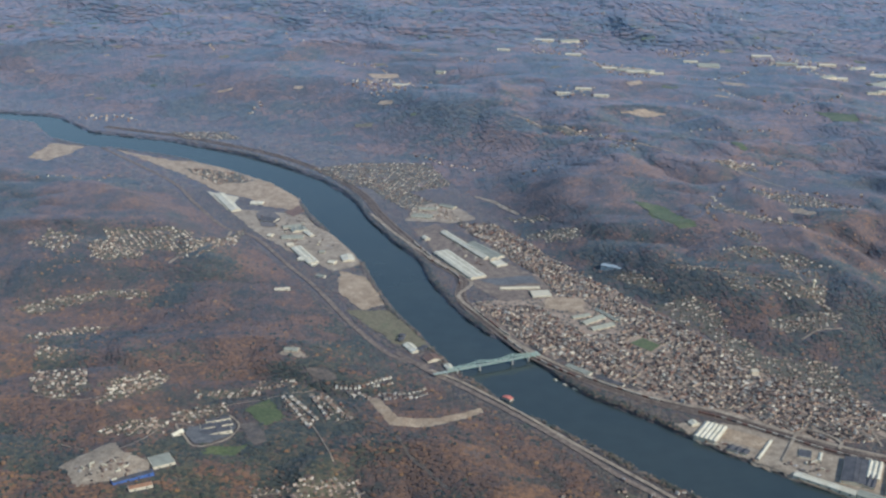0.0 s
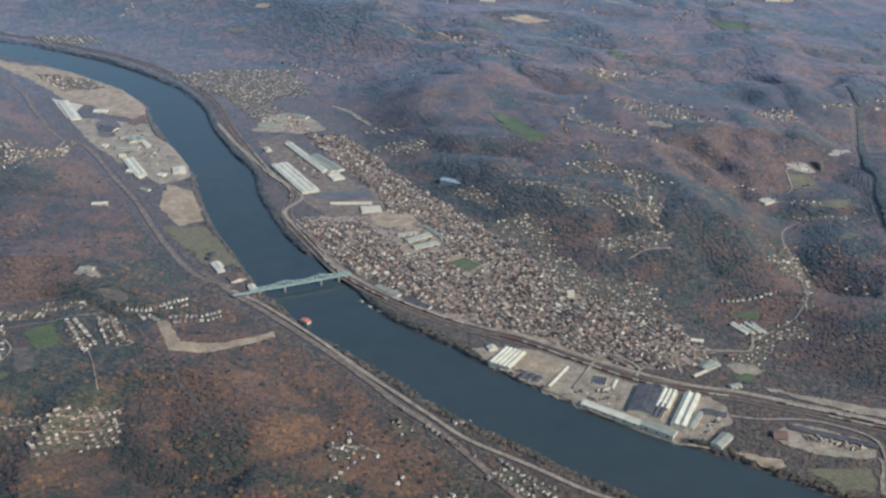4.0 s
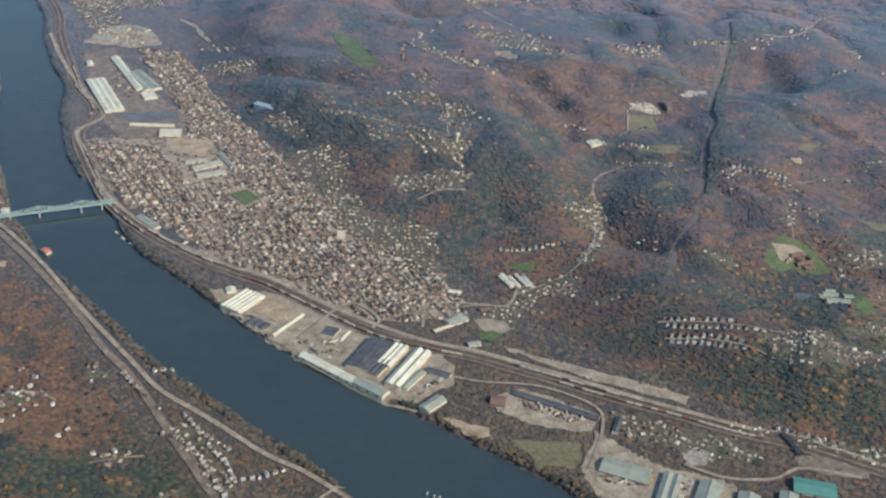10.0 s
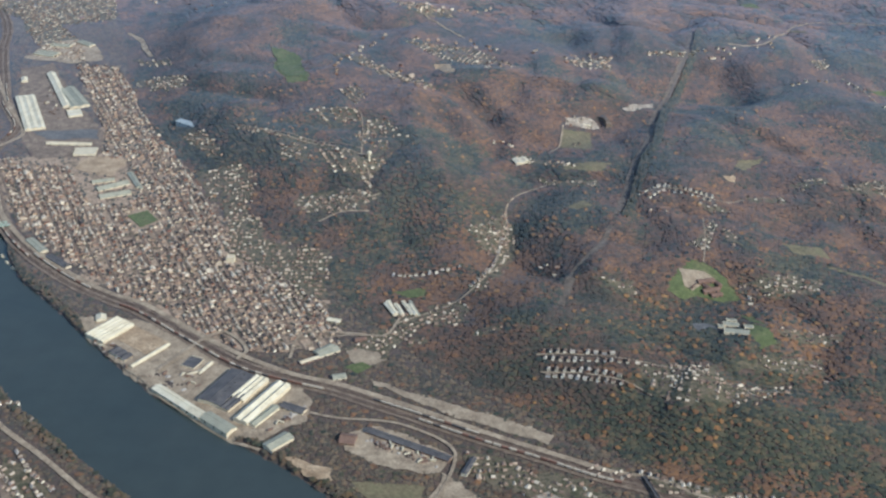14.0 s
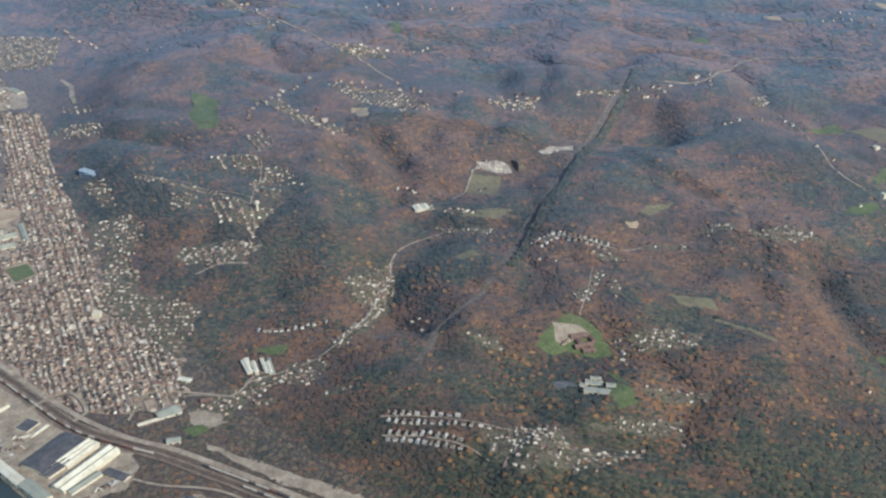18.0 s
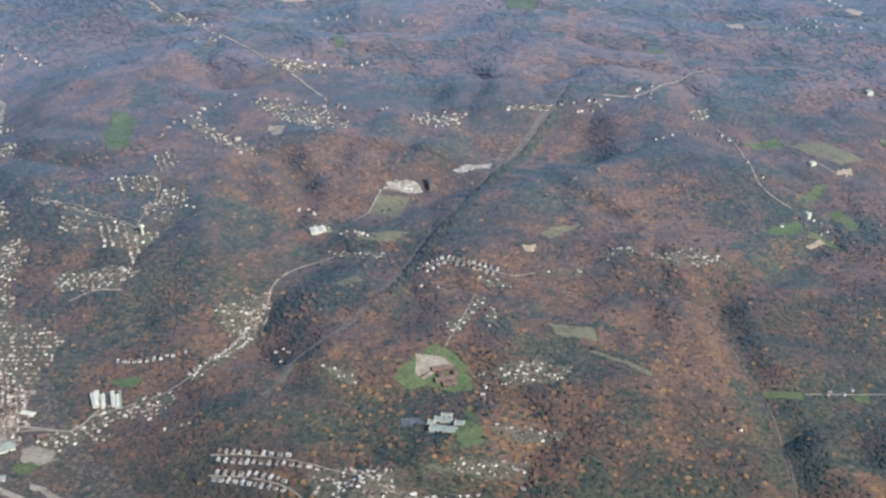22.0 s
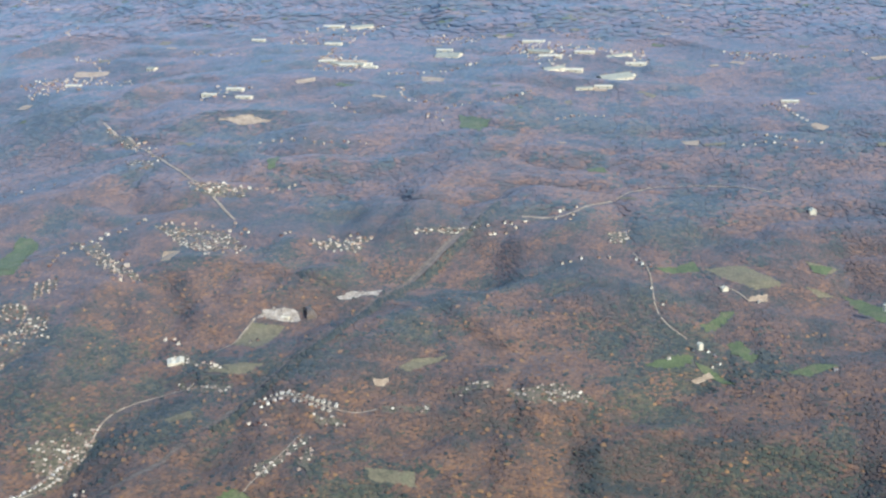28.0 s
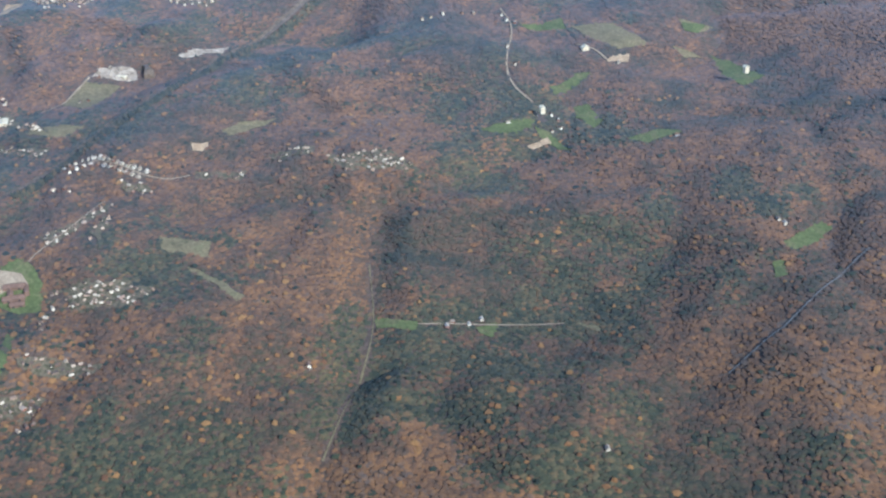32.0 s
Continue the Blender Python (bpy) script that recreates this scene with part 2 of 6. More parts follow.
def patch(name, ring, material, label, category, lift=0.4, ragged=2.4, clear=True, kind="structure"):
    """A piece of ground of its own kind that follows the land."""
    if clear:
        (THIN if clear == "thin" else CLEAR).append(ring)
    edge = []
    for a, b in zip(ring, ring[1:] + ring[:1]):
        n = max(1, int(math.dist(a, b) / 5))
        for i in range(n):
            x, y = a[0] + (b[0] - a[0]) * i / n, a[1] + (b[1] - a[1]) * i / n
            edge.append((x + ragged * float(rolling(x, y, 7, 2)), y + ragged * float(rolling(x, y, 7, 9))))
    xs, ys = [e[0] for e in edge], [e[1] for e in edge]
    step = max(5.0, math.sqrt((max(xs) - min(xs)) * (max(ys) - min(ys)) / 2500))
    gx, gy = np.meshgrid(np.arange(min(xs), max(xs), step), np.arange(min(ys), max(ys), step))
    gx, gy = gx.ravel(), gy.ravel()
    keep = inside(edge, gx, gy) & (along(edge + edge[:1], gx, gy) > step * 0.5)
    points = [Vector(e) for e in edge] + [Vector(e) for e in zip(gx[keep], gy[keep])]
    n = len(edge)
    v, _, f, *_ = mathutils.geometry.delaunay_2d_cdt(points, [(i, (i + 1) % n) for i in range(n)], [], 1, 1e-4)
    q = np.array([(a.x, a.y) for a in v])
    me = mesh(name, np.column_stack([q, land(q[:, 0], q[:, 1]) + lift]).tolist(), [tuple(a) for a in f], [material])
    return tagged(new(name, me), label, category, kind=kind)


def box(x0, x1, y0, y1, z0, z1):
    v = [(x, y, z) for z in (z0, z1) for x, y in ((x0, y0), (x1, y0), (x1, y1), (x0, y1))]
    return v, [(0, 1, 5, 4), (1, 2, 6, 5), (2, 3, 7, 6), (3, 0, 4, 7), (4, 5, 6, 7), (3, 2, 1, 0)]


def box_mesh(name, dims, material):
    v, f = box(*dims)
    return mesh(name, v, f, [material])


def gable_mesh(name, x0, x1, y0, y1, z, rise, material, over=0.25, thick=0.22):
    """A pitched roof over a rectangle, ridge along y, with thickness and eaves."""
    x0, x1, y0, y1, c = x0 - over, x1 + over, y0 - over, y1 + over, (x0 + x1) / 2
    v = []
    for y in (y0, y1):
        v += [(x0, y, z), (c, y, z + rise), (x1, y, z), (x1, y, z - thick), (c, y, z + rise - thick), (x0, y, z - thick)]
    f = [(0, 1, 7, 6), (1, 2, 8, 7), (2, 3, 9, 8), (3, 4, 10, 9), (4, 5, 11, 10), (5, 0, 6, 11), (0, 5, 4, 1), (1, 4, 3, 2), (6, 7, 10, 11), (7, 8, 9, 10)]
    return mesh(name, v, f, [material])


def hall(name, corners, height, roof, wall, label, category, gables=1, rise=0.16, doors=3, vents=0, group="mill buildings", flat=False):
    """An industrial hall: corners are one end A, B and the far corner C of its roof edge; ridges run from A to C."""
    height *= 0.6
    a, b, c = (Vector(p) for p in corners)
    across, length = b - a, c - a
    turn = math.atan2(-length.x, length.y)
    along_y = length.length
    ux, uy = Vector((math.cos(turn), math.sin(turn))), Vector((-math.sin(turn), math.cos(turn)))
    width = across.dot(ux)
    mid = a + ux * width / 2 + uy * along_y / 2
    w, d = abs(width) / 2, along_y / 2
    z = sum(high(*(mid + ux * sx * w + uy * sy * d)) for sx in (-1, 0, 1) for sy in (-1, 0, 1)) / 9
    z = max(z, 1.6)
    ob = thing(name, mid.x, mid.y, z, label, category, group, turn)
    CLEAR.append([tuple(mid + ux * sx * (w + 2) + uy * sy * (d + 2)) for sx, sy in ((-1, -1), (1, -1), (1, 1), (-1, 1))])
    bay = 2 * w / gables
    r = bay * rise
    for i in range(gables):
        x0 = -w + i * bay
        v, f = box(x0, x0 + bay, -d, d, -4.0, height)
        if not flat:
            v += [(x0 + bay / 2, -d, height + r), (x0 + bay / 2, d, height + r)]
            f = f[:4] + [f[5], (4, 5, 8), (6, 7, 9)]
        part("wall", mesh("hall_wall", v, f, [wall]), ob)
        if flat:
            top = part("roof", box_mesh("hall_roof", (x0 + 0.3, x0 + bay - 0.3, -d + 0.3, d - 0.3, height - 0.05, height + 0.15), roof), ob)
            part("parapet", box_mesh("hall_parapet", (x0 - 0.1, x0 + bay + 0.1, -d - 0.12, -d + 0.25, height, height + 0.5), wall), ob)
        else:
            top = part("roof", gable_mesh("hall_roof", x0, x0 + bay, -d, d, height + 0.06, r, roof), ob)
            part("ridge_cap", box_mesh("hall_ridge", (x0 + bay / 2 - 0.25, x0 + bay / 2 + 0.25, -d, d, height + r - 0.1, height + r + 0.2), roof), top)
        part("window_band", box_mesh("hall_band", (x0 + bay * 0.2, x0 + bay * 0.8, -d - 0.06, -d + 0.1, height * 0.55, height * 0.8), GLASS), ob)
        for k in range(vents):
            y = -d + (k + 0.5) * 2 * d / vents
            part("roof_vent", box_mesh("hall_vent", (x0 + bay * 0.3 - 0.35, x0 + bay * 0.3 + 0.35, y - 0.5, y + 0.5, height, height + r * 0.6 + 0.7), roof), top)
    for k in range(doors):
        y = -d + (k + 0.5) * 2 * d / doors
        part("door", box_mesh("hall_door", (w - 0.05, w + 0.07, y - 0.7, y + 0.7, 0, min(1.7, height * 0.6)), GLASS), ob)
    return ob


# ---- ground and river ----
# ---- the lie of the land ----
EAST_BANK = [(-1100, 1990), (-900, 1930), (-716, 1876), (-617, 1850), (-535, 1750), (-404, 1701), (-284, 1625),
             (-220, 1567), (-160, 1500), (-115, 1420), (-90, 1340), (-58, 1262), (-27, 1200), (-14, 1138), (2, 1091),
             (18, 1048), (40, 1007), (65, 975), (86, 939), (100, 911), (120, 880), (152, 850), (195, 806), (228, 773),
             (256, 747), (288, 726), (312, 709), (350, 685), (377, 664), (410, 640), (440, 612), (480, 570),
             (560, 500), (640, 430), (760, 250), (800, 0)]
WEST_BANK = [(-1100, 1930), (-900, 1880), (-700, 1830), (-640, 1809), (-584, 1716), (-518, 1668), (-467, 1653),
             (-386, 1615), (-295, 1553), (-225, 1487), (-180, 1420), (-160, 1360), (-125, 1280), (-84, 1190),
             (-62, 1107), (-40, 1046), (-18, 998), (8, 938), (34, 897), (56, 862), (101, 814), (128, 784), (166, 740),
             (199, 711), (230, 684), (270, 652), (310, 609), (350, 570), (420, 510), (520, 400), (640, 230), (680, 0)]
# foot of the hills on either side of the valley
EAST_FOOT = [(-1100, 2060), (-700, 1960), (-560, 1880), (-380, 1790), (-180, 1700), (-20, 1560), (40, 1420), (75, 1300),
             (118, 1180), (172, 1095), (232, 1015), (312, 930), (372, 860), (420, 800), (470, 765), (540, 715),
             (620, 665), (700, 600), (800, 480), (900, 250), (950, 0)]
WEST_FOOT = [(-1100, 1890), (-760, 1780), (-690, 1680), (-600, 1620), (-500, 1560), (-400, 1490), (-320, 1400),
             (-260, 1310), (-205, 1230), (-150, 1130), (-105, 1040), (-60, 970), (-15, 905), (30, 850), (80, 800),
             (118, 740), (150, 690), (190, 640), (240, 590), (320, 520), (440, 380), (560, 200), (600, 0)]
CREEK = [(372, 778), (392, 820), (412, 850), (445, 868), (470, 885), (482, 930), (476, 1000), (486, 1045), (480, 1107),
         (520, 1160), (548, 1190), (620, 1250), (700, 1330)]
RAVINE = [(841, 742), (837, 835), (834, 898), (821, 958), (803, 1020), (809, 1050), (845, 1079), (882, 1148)]
RAVINE_EAST = [(1000, 863), (1037, 946), (1075, 1044), (1093, 1093), (1082, 1202), (1115, 1243), (1181, 1335)]

# smaller hollows between the spurs: line, half width and depth
HOLLOWS = [([(754, 1005), (747, 1038), (749, 1066)], 22, 6), ([(704, 1186), (722, 1167), (737, 1150), (738, 1136)], 20, 7), ([(458, 1125), (461, 1162), (446, 1195), (428, 1220)], 22, 9),
           ([(400, 1180), (425, 1130), (440, 1075)], 24, 6), ([(690, 1000), (720, 1035), (770, 1050)], 24, 5), ([(300, 1090), (325, 1035), (318, 985)], 24, 5), ([(880, 1100), (930, 1050), (990, 1040)], 30, 6),
           ([(520, 1250), (545, 1330), (530, 1420)], 36, 8), ([(700, 1290), (690, 1380), (740, 1440)], 36, 8), ([(900, 1420), (960, 1480), (1040, 1500)], 40, 8)]
# rises and dips of single hilltops: place and height
KNOLLS = [(610, 914, -5.1), (628, 842, -5.1), (662, 1087, 2.4), (577, 1033, 1.7), (555, 1205, -9.3), (351, 1049, 1.1), (480, 1112, -6.8), (941, 1304, -1.0), (799, 1564, -0.4), (814, 1081, 12.1), (723, 957, 0.5), (757, 923, -0.8), (857, 950, -5.0), (958, 979, -11.4), (1041, 1321, -17.0), (827, 1246, 11.5), (736, 1164, 0.5), (644, 942, -7.1), (304, 1142, 16.6), (440, 918, -11.6), (538, 1071, -5.3), (396, 1290, -3.4), (803, 1402, 5.7), (661, 780, -2.4), (500, 793, 6.9), (180, 1132, 12.5), (227, 1066, 13.8), (620, 1269, -6.0), (131, 1283, 6.6), (613, 782, -7.8), (399, 860, -4.5), (285, 1253, 4.4)]


def along(line, x, y):
    """Distance of many points from a polyline."""
    best = np.full(np.shape(x), 1e9)
    for (ax, ay), (bx, by) in zip(line, line[1:]):
        dx, dy = bx - ax, by - ay
        k = np.clip(((x - ax) * dx + (y - ay) * dy) / (dx * dx + dy * dy), 0, 1)
        best = np.minimum(best, np.hypot(x - ax - k * dx, y - ay - k * dy))
    return best


def inside(ring, x, y):
    """Which of many points lie within a closed outline."""
    odd = np.zeros(np.shape(x), bool)
    for (ax, ay), (bx, by) in zip(ring, ring[1:] + ring[:1]):
        if ay != by:
            odd ^= ((ay > y) != (by > y)) & (x < (bx - ax) * (y - ay) / (by - ay) + ax)
    return odd


def lattice(i, j, seed):
    n = (i * 374761393 + j * 668265263 + seed * 974634777) & 0xFFFFFFFF
    n = ((n ^ (n >> 13)) * 1274126177) & 0xFFFFFFFF
    return ((n ^ (n >> 16)) & 0xFFFF) / 65535.0


def rolling(x, y, size, seed=1):
    """Smooth value noise from -1 to 1 with lumps of the given size."""
    u, v = np.asarray(x, float) / size, np.asarray(y, float) / size
    i, j = np.floor(u).astype(np.int64), np.floor(v).astype(np.int64)
    u, v = u - i, v - j
    u, v = u * u * u * (u * (6 * u - 15) + 10), v * v * v * (v * (6 * v - 15) + 10)
    low = lattice(i, j, seed) * (1 - u) + lattice(i + 1, j, seed) * u
    high = lattice(i, j + 1, seed) * (1 - u) + lattice(i + 1, j + 1, seed) * u
    return (low * (1 - v) + high * v) * 2 - 1


def ease(v):
    v = np.clip(v, 0, 1)
    return v * v * (3 - 2 * v)


RIVER = WEST_BANK + EAST_BANK[::-1]
VALLEY = WEST_FOOT + EAST_FOOT[::-1]


def land(x, y):
    """Height of the ground."""
    x, y = np.asarray(x, float), np.asarray(y, float)
    foot = np.where(inside(VALLEY, x, y), 0, np.minimum(along(WEST_FOOT, x, y), along(EAST_FOOT, x, y)))
    up = ease(foot / (90 + 190 * ease((y - 1340) / 260) * (x < 420)))
    base = 15 + 16 * ease((y - 1000) / 600) - 24 * ease((x - 580) / 320)
    base = base * (1 - 0.45 * ease((100 - x + (900 - y) * 0.9) / 150) * (x < 300) * ease((1190 - y) / 170))
    warp_x, warp_y = x + 60 * rolling(x, y, 230, 7), y + 60 * rolling(x, y, 230, 8)
    hills = 14 * rolling(warp_x, warp_y, 260, 3) + 8 * (1 - 2 * np.abs(rolling(warp_x, warp_y, 170, 4)))
    bend_x, bend_y = x + 26 * rolling(x, y, 80, 12), y + 26 * rolling(x, y, 80, 13)
    spurs = 4.6 * (2.4 * np.abs(rolling(bend_x, bend_y, 105, 5)) - 1) + 1.5 * (2.4 * np.abs(rolling(bend_x, bend_y, 46, 14)) - 1)
    hills = 0.85 * hills + spurs * (1 - 0.55 * ease((y - 1400) / 700))
    hills = hills * (1 - 0.4 * ease((x - 760) / 200))
    z = 2.2 + 0.25 * rolling(x, y, 40, 6) + up * (base + hills)
    cut = ease(1 - along(CREEK, x, y) / 60) * 8 * up
    cut = cut + ease(1 - along(RAVINE, x, y) / 26) * 6 + ease(1 - along(RAVINE_EAST, x, y) / 30) * 3
    z = z + 14 * ease(1 - np.hypot(x - 350, y - 1045) / 110)
    for px, py, dz in KNOLLS:
        z = z + dz * up * np.exp(-((x - px) ** 2 + (y - py) ** 2) / 6500)
    for line, wide, deep in HOLLOWS:
        cut = cut + 0.7 * deep * up * ease(1 - along(line, x, y) / wide)
    z = z - cut
    bank = np.minimum(along(WEST_BANK, x, y), along(EAST_BANK, x, y))
    wet = inside(RIVER, x, y)
    z = np.where(wet, -5 + 4.6 * ease(1 - bank / 7), np.where(bank < 7, np.minimum(z, 2.2), z) * ease(0.35 + bank / 9))
    return z


rows_y = [-900, -500, -200, 0, 150, 260, 340, 400]
while rows_y[-1] < 5200:
    rows_y.append(rows_y[-1] + (6 if rows_y[-1] < 1500 else 6 + (rows_y[-1] - 1500) * 0.018))
rows_y, cols = np.array(rows_y, float), np.linspace(-1, 1, 331)
gy = np.repeat(rows_y, len(cols)).reshape(len(rows_y), -1)
gx = 460 + np.sign(cols)[None] * np.abs(cols)[None] ** 1.15 * (900 + 0.95 * np.abs(rows_y - 500))[:, None]
gz = land(gx, gy)
n = len(cols)
quads = (np.arange(len(rows_y) - 1)[:, None] * n + np.arange(n - 1)[None]).ravel()
ground = mesh("ground", np.column_stack([gx.ravel(), gy.ravel(), gz.ravel()]).tolist(), np.column_stack([quads, quads + 1, quads + n + 1, quads + n]).tolist(), [FLOOR])
ground.polygons.foreach_set("use_smooth", np.ones(len(ground.polygons), bool))
tagged(new("ground", ground), "rolling ground under brown and green autumn woods", "ground", kind="structure")
west, east = [np.array([(p.x, p.y) for p in smooth_line(s, 8)]) for s in (WEST_BANK, EAST_BANK)]
k = np.linspace(0, 1, 150)
west = np.column_stack([np.interp(k, np.linspace(0, 1, len(west)), west[:, i]) for i in (0, 1)])
east = np.column_stack([np.interp(k, np.linspace(0, 1, len(east)), east[:, i]) for i in (0, 1)])
out = (west - east) / np.linalg.norm(west - east, axis=1)[:, None] * 5
verts = np.concatenate([np.column_stack([west + out, np.zeros(150)]), np.column_stack([east - out, np.zeros(150)])])
tagged(new("river", mesh("river", verts.tolist(), [(i, i + 150, i + 151, i + 1) for i in range(149)], [WATER])), "wide slate-blue river, calm, with wooded banks", "river", kind="structure")

# ---- fields, yards and clearings ----
patch("town_ground", [(27, 1077), (63, 1087), (98, 1151), (14, 1319), (63, 1316), (131, 1176), (202, 1063), (253, 966), (273, 928), (305, 903), (339, 870), (364, 827), (361, 807), (306, 800), (258, 819), (223, 844), (158, 899), (89, 959), (45, 1023)], TOWNFLOOR, "streets, yards and small lawns of a dense town", "town", 0.35, 9)
patch("mill_yard", [(180, 830), (221, 832), (262, 812), (303, 783), (339, 771), (356, 748), (354, 730), (333, 707), (311, 710), (254, 749), (231, 770), (198, 803)], GRAVEL, "pale gravel yard of a riverside steel mill", "yard", 0.45)
patch("storage_yard", [(222, 823), (251, 805), (240, 789), (214, 806)], SOIL, "smooth tan storage yard", "yard", 0.7, 0.3)
patch("north_yard", [(-34, 1295), (-9, 1316), (62, 1199), (101, 1144), (113, 1092), (59, 1080), (36, 1116), (-4, 1206)], BALLAST, "grey-brown yard of the upper mill", "yard", 0.6)
patch("dark_yard", [(33, 1139), (92, 1150), (101, 1128), (55, 1122)], ASPHALT, "dark cinder yard beside the mill", "yard", 0.8)
patch("tan_yard", [(103, 1091), (139, 1088), (135, 1050), (97, 1065)], SOIL, "bare reddish lot in the town", "yard", 0.8)
patch("sports_field", [(170, 982), (183, 993), (196, 977), (186, 963)], GRASS, "green sports field inside the town", "field", 0.9, 0.2)
patch("scrapyard", [(375, 715), (398, 729), (446, 704), (440, 687), (407, 689), (379, 705)], GRAVEL, "cluttered gravel scrapyard", "yard", 0.5)
patch("works_yard", [(441, 687), (472, 659), (518, 644), (507, 612), (433, 626), (429, 652)], GRAVEL, "dirt yard round the lower works", "yard", 0.5)
patch("bank_meadow", [(389, 676), (431, 675), (426, 652), (405, 651)], MEADOW, "rough green meadow near the bank", "field", 0.5)
patch("bank_soil", [(347, 694), (375, 686), (379, 673), (362, 678)], SOIL, "tan bare bank by the river", "bank", 0.5)
patch("cleared_slope", [(387, 776), (431, 758), (470, 743), (505, 729), (501, 719), (467, 733), (432, 747), (393, 770)], GRAVEL, "tan cleared shelf along the foot of the hill", "bank", 0.5)
patch("tip_ground", [(-474, 1648), (-380, 1589), (-300, 1575), (-242, 1502), (-192, 1454), (-165, 1356), (-217, 1382), (-243, 1414), (-291, 1447), (-341, 1513), (-399, 1572)], SOIL, "broad tan and pink river flat, stripped bare", "field", 0.5)
patch("pale_pad", [(-300, 1442), (-255, 1418), (-260, 1364)], CREAM, "pale bare pad beside the works", "yard", 0.9, 0.3)
patch("west_works_yard", [(-264, 1373), (-165, 1351), (-148, 1309), (-104, 1253), (-86, 1180), (-115, 1163), (-163, 1214), (-217, 1289)], GRAVEL, "gravel yards of the works across the river", "yard", 0.4)
patch("ploughed_flat", [(-108, 1163), (-78, 1144), (-56, 1071), (-78, 1056), (-104, 1100)], SOIL, "brown ploughed flat beside the river", "field", 0.5)
patch("lower_flat", [(-95, 1056), (-51, 1057), (-7, 969), (-43, 978)], MEADOW, "dry meadow flat beside the river", "field", 0.45)
patch("island_flat", [(-581, 1598), (-571, 1678), (-517, 1660), (-529, 1616), (-549, 1581)], SOIL, "pale bare flat in the woods", "field", 0.6)
patch("graded_soil", [(-62, 869), (-53, 872), (-35, 830), (-6, 831), (31, 856), (33, 847), (-6, 815), (-40, 810)], SOIL, "freshly graded tan soil terraces", "earthwork", 0.6, 0.5)
patch("school_green", [(-160, 850), (-142, 867), (-123, 834), (-137, 817)], GRASS, "green school playing field", "field", 0.5)
patch("school_lawn", [(-176, 762), (-172, 779), (-145, 784), (-151, 765)], GRASS, "green lawn below the school", "field", 0.5)
patch("running_track", [(-160, 823), (-146, 827), (-131, 790), (-141, 780)], SCRUB, "reddish-brown running track and ball field", "sports field", 0.55)
patch("school_lot", [(-196, 812), (-168, 836), (-160, 820), (-162, 803), (-172, 783), (-184, 777), (-193, 792)], ASPHALT, "grey yard and car park round a school", "car park", 0.6, 1)
patch("mall_lot", [(-272, 737), (-243, 773), (-229, 754), (-211, 747), (-204, 731), (-229, 716), (-250, 712)], GRAVEL, "tan-grey car park of a shopping centre", "car park", 0.6)
patch("hill_lot", [(-142, 935), (-134, 948), (-126, 946), (-117, 928)], GRAVEL, "pale lot on the wooded hill", "yard", 0.6)
patch("hill_clearing", [(-118, 914), (-97, 914), (-88, 898), (-109, 897)], SCRUB, "brown stripped clearing in the woods", "clearing", 0.55)
patch("hilltop_green", [(586, 891), (597, 916), (608, 929), (622, 925), (633, 913), (641, 895), (626, 890), (608, 892), (596, 885)], GRASS, "mown green round a hilltop institution", "field", 0.5, 2.5)
patch("hilltop_lot", [(598, 918), (616, 917), (624, 912), (617, 907), (606, 897), (601, 900)], GRAVEL, "tan drives and lots on the hilltop", "yard", 0.8, 1)
patch("school_car_park", [(599, 850), (614, 852), (616, 844), (601, 841)], ASPHALT, "dark car park beside a low school", "car park", 0.6)
patch("school_grounds", [(635, 852), (651, 844), (654, 827), (641, 820), (638, 830)], GRASS, "green lawn beside a low school", "field", 0.5, 2)
patch("school_grounds", [(633, 869), (644, 862), (650, 847), (640, 853)], GRASS, "green strip above a low school", "field", 0.55, 1.5)
patch("fairway", [(849, 1168), (870, 1186), (882, 1192), (884, 1180), (868, 1166), (856, 1162)], GRASS, "green fairway between trees", "golf course", 0.5, 3)
patch("fairway", [(885, 1182), (896, 1180), (906, 1172), (916, 1156), (903, 1159), (892, 1170)], GRASS, "curved green fairway between trees", "golf course", 0.5, 3)
patch("fairway", [(909, 1221), (920, 1226), (935, 1202), (931, 1189), (914, 1204)], GRASS, "green fairway between trees", "golf course", 0.5, 2.5)
patch("fairway", [(888, 1241), (909, 1272), (918, 1274), (910, 1254), (894, 1230)], GRASS, "green fairway between trees", "golf course", 0.5, 2.5)
patch("upper_green", [(846, 1345), (881, 1368), (887, 1347), (858, 1342)], GRASS, "bright green pasture on a ridge", "field", 0.6, 2)
patch("upper_meadow", [(889, 1352), (925, 1361), (956, 1332), (936, 1314), (912, 1328)], MEADOW, "broad olive meadow on a ridge", "field", 0.6, 3)
patch("club_yard", [(929, 1304), (944, 1313), (943, 1301), (927, 1292)], SOIL, "tan bare yard beside a drive", "yard", 0.8, 1)
patch("ridge_pasture", [(975, 1337), (992, 1337), (1004, 1334), (987, 1326)], MEADOW, "narrow olive pasture", "field", 0.6, 2)
patch("ridge_pasture", [(1009, 1340), (1024, 1334), (1053, 1300), (1034, 1280), (1018, 1303)], GRASS, "long green pasture on a slope", "field", 0.6, 3)
patch("ridge_pasture", [(954, 1175), (979, 1192), (994, 1186), (970, 1168)], GRASS, "narrow green pasture", "field", 0.6, 2)
patch("ridge_pasture", [(978, 1381), (1010, 1382), (1000, 1369), (981, 1369)], MEADOW, "olive pasture among woods", "field", 0.6, 2)
patch("bunker", [(884, 1160), (897, 1172), (901, 1166), (889, 1157)], SOIL, "tan sandy ground at the fairway's edge", "golf course", 0.8, 1.5)
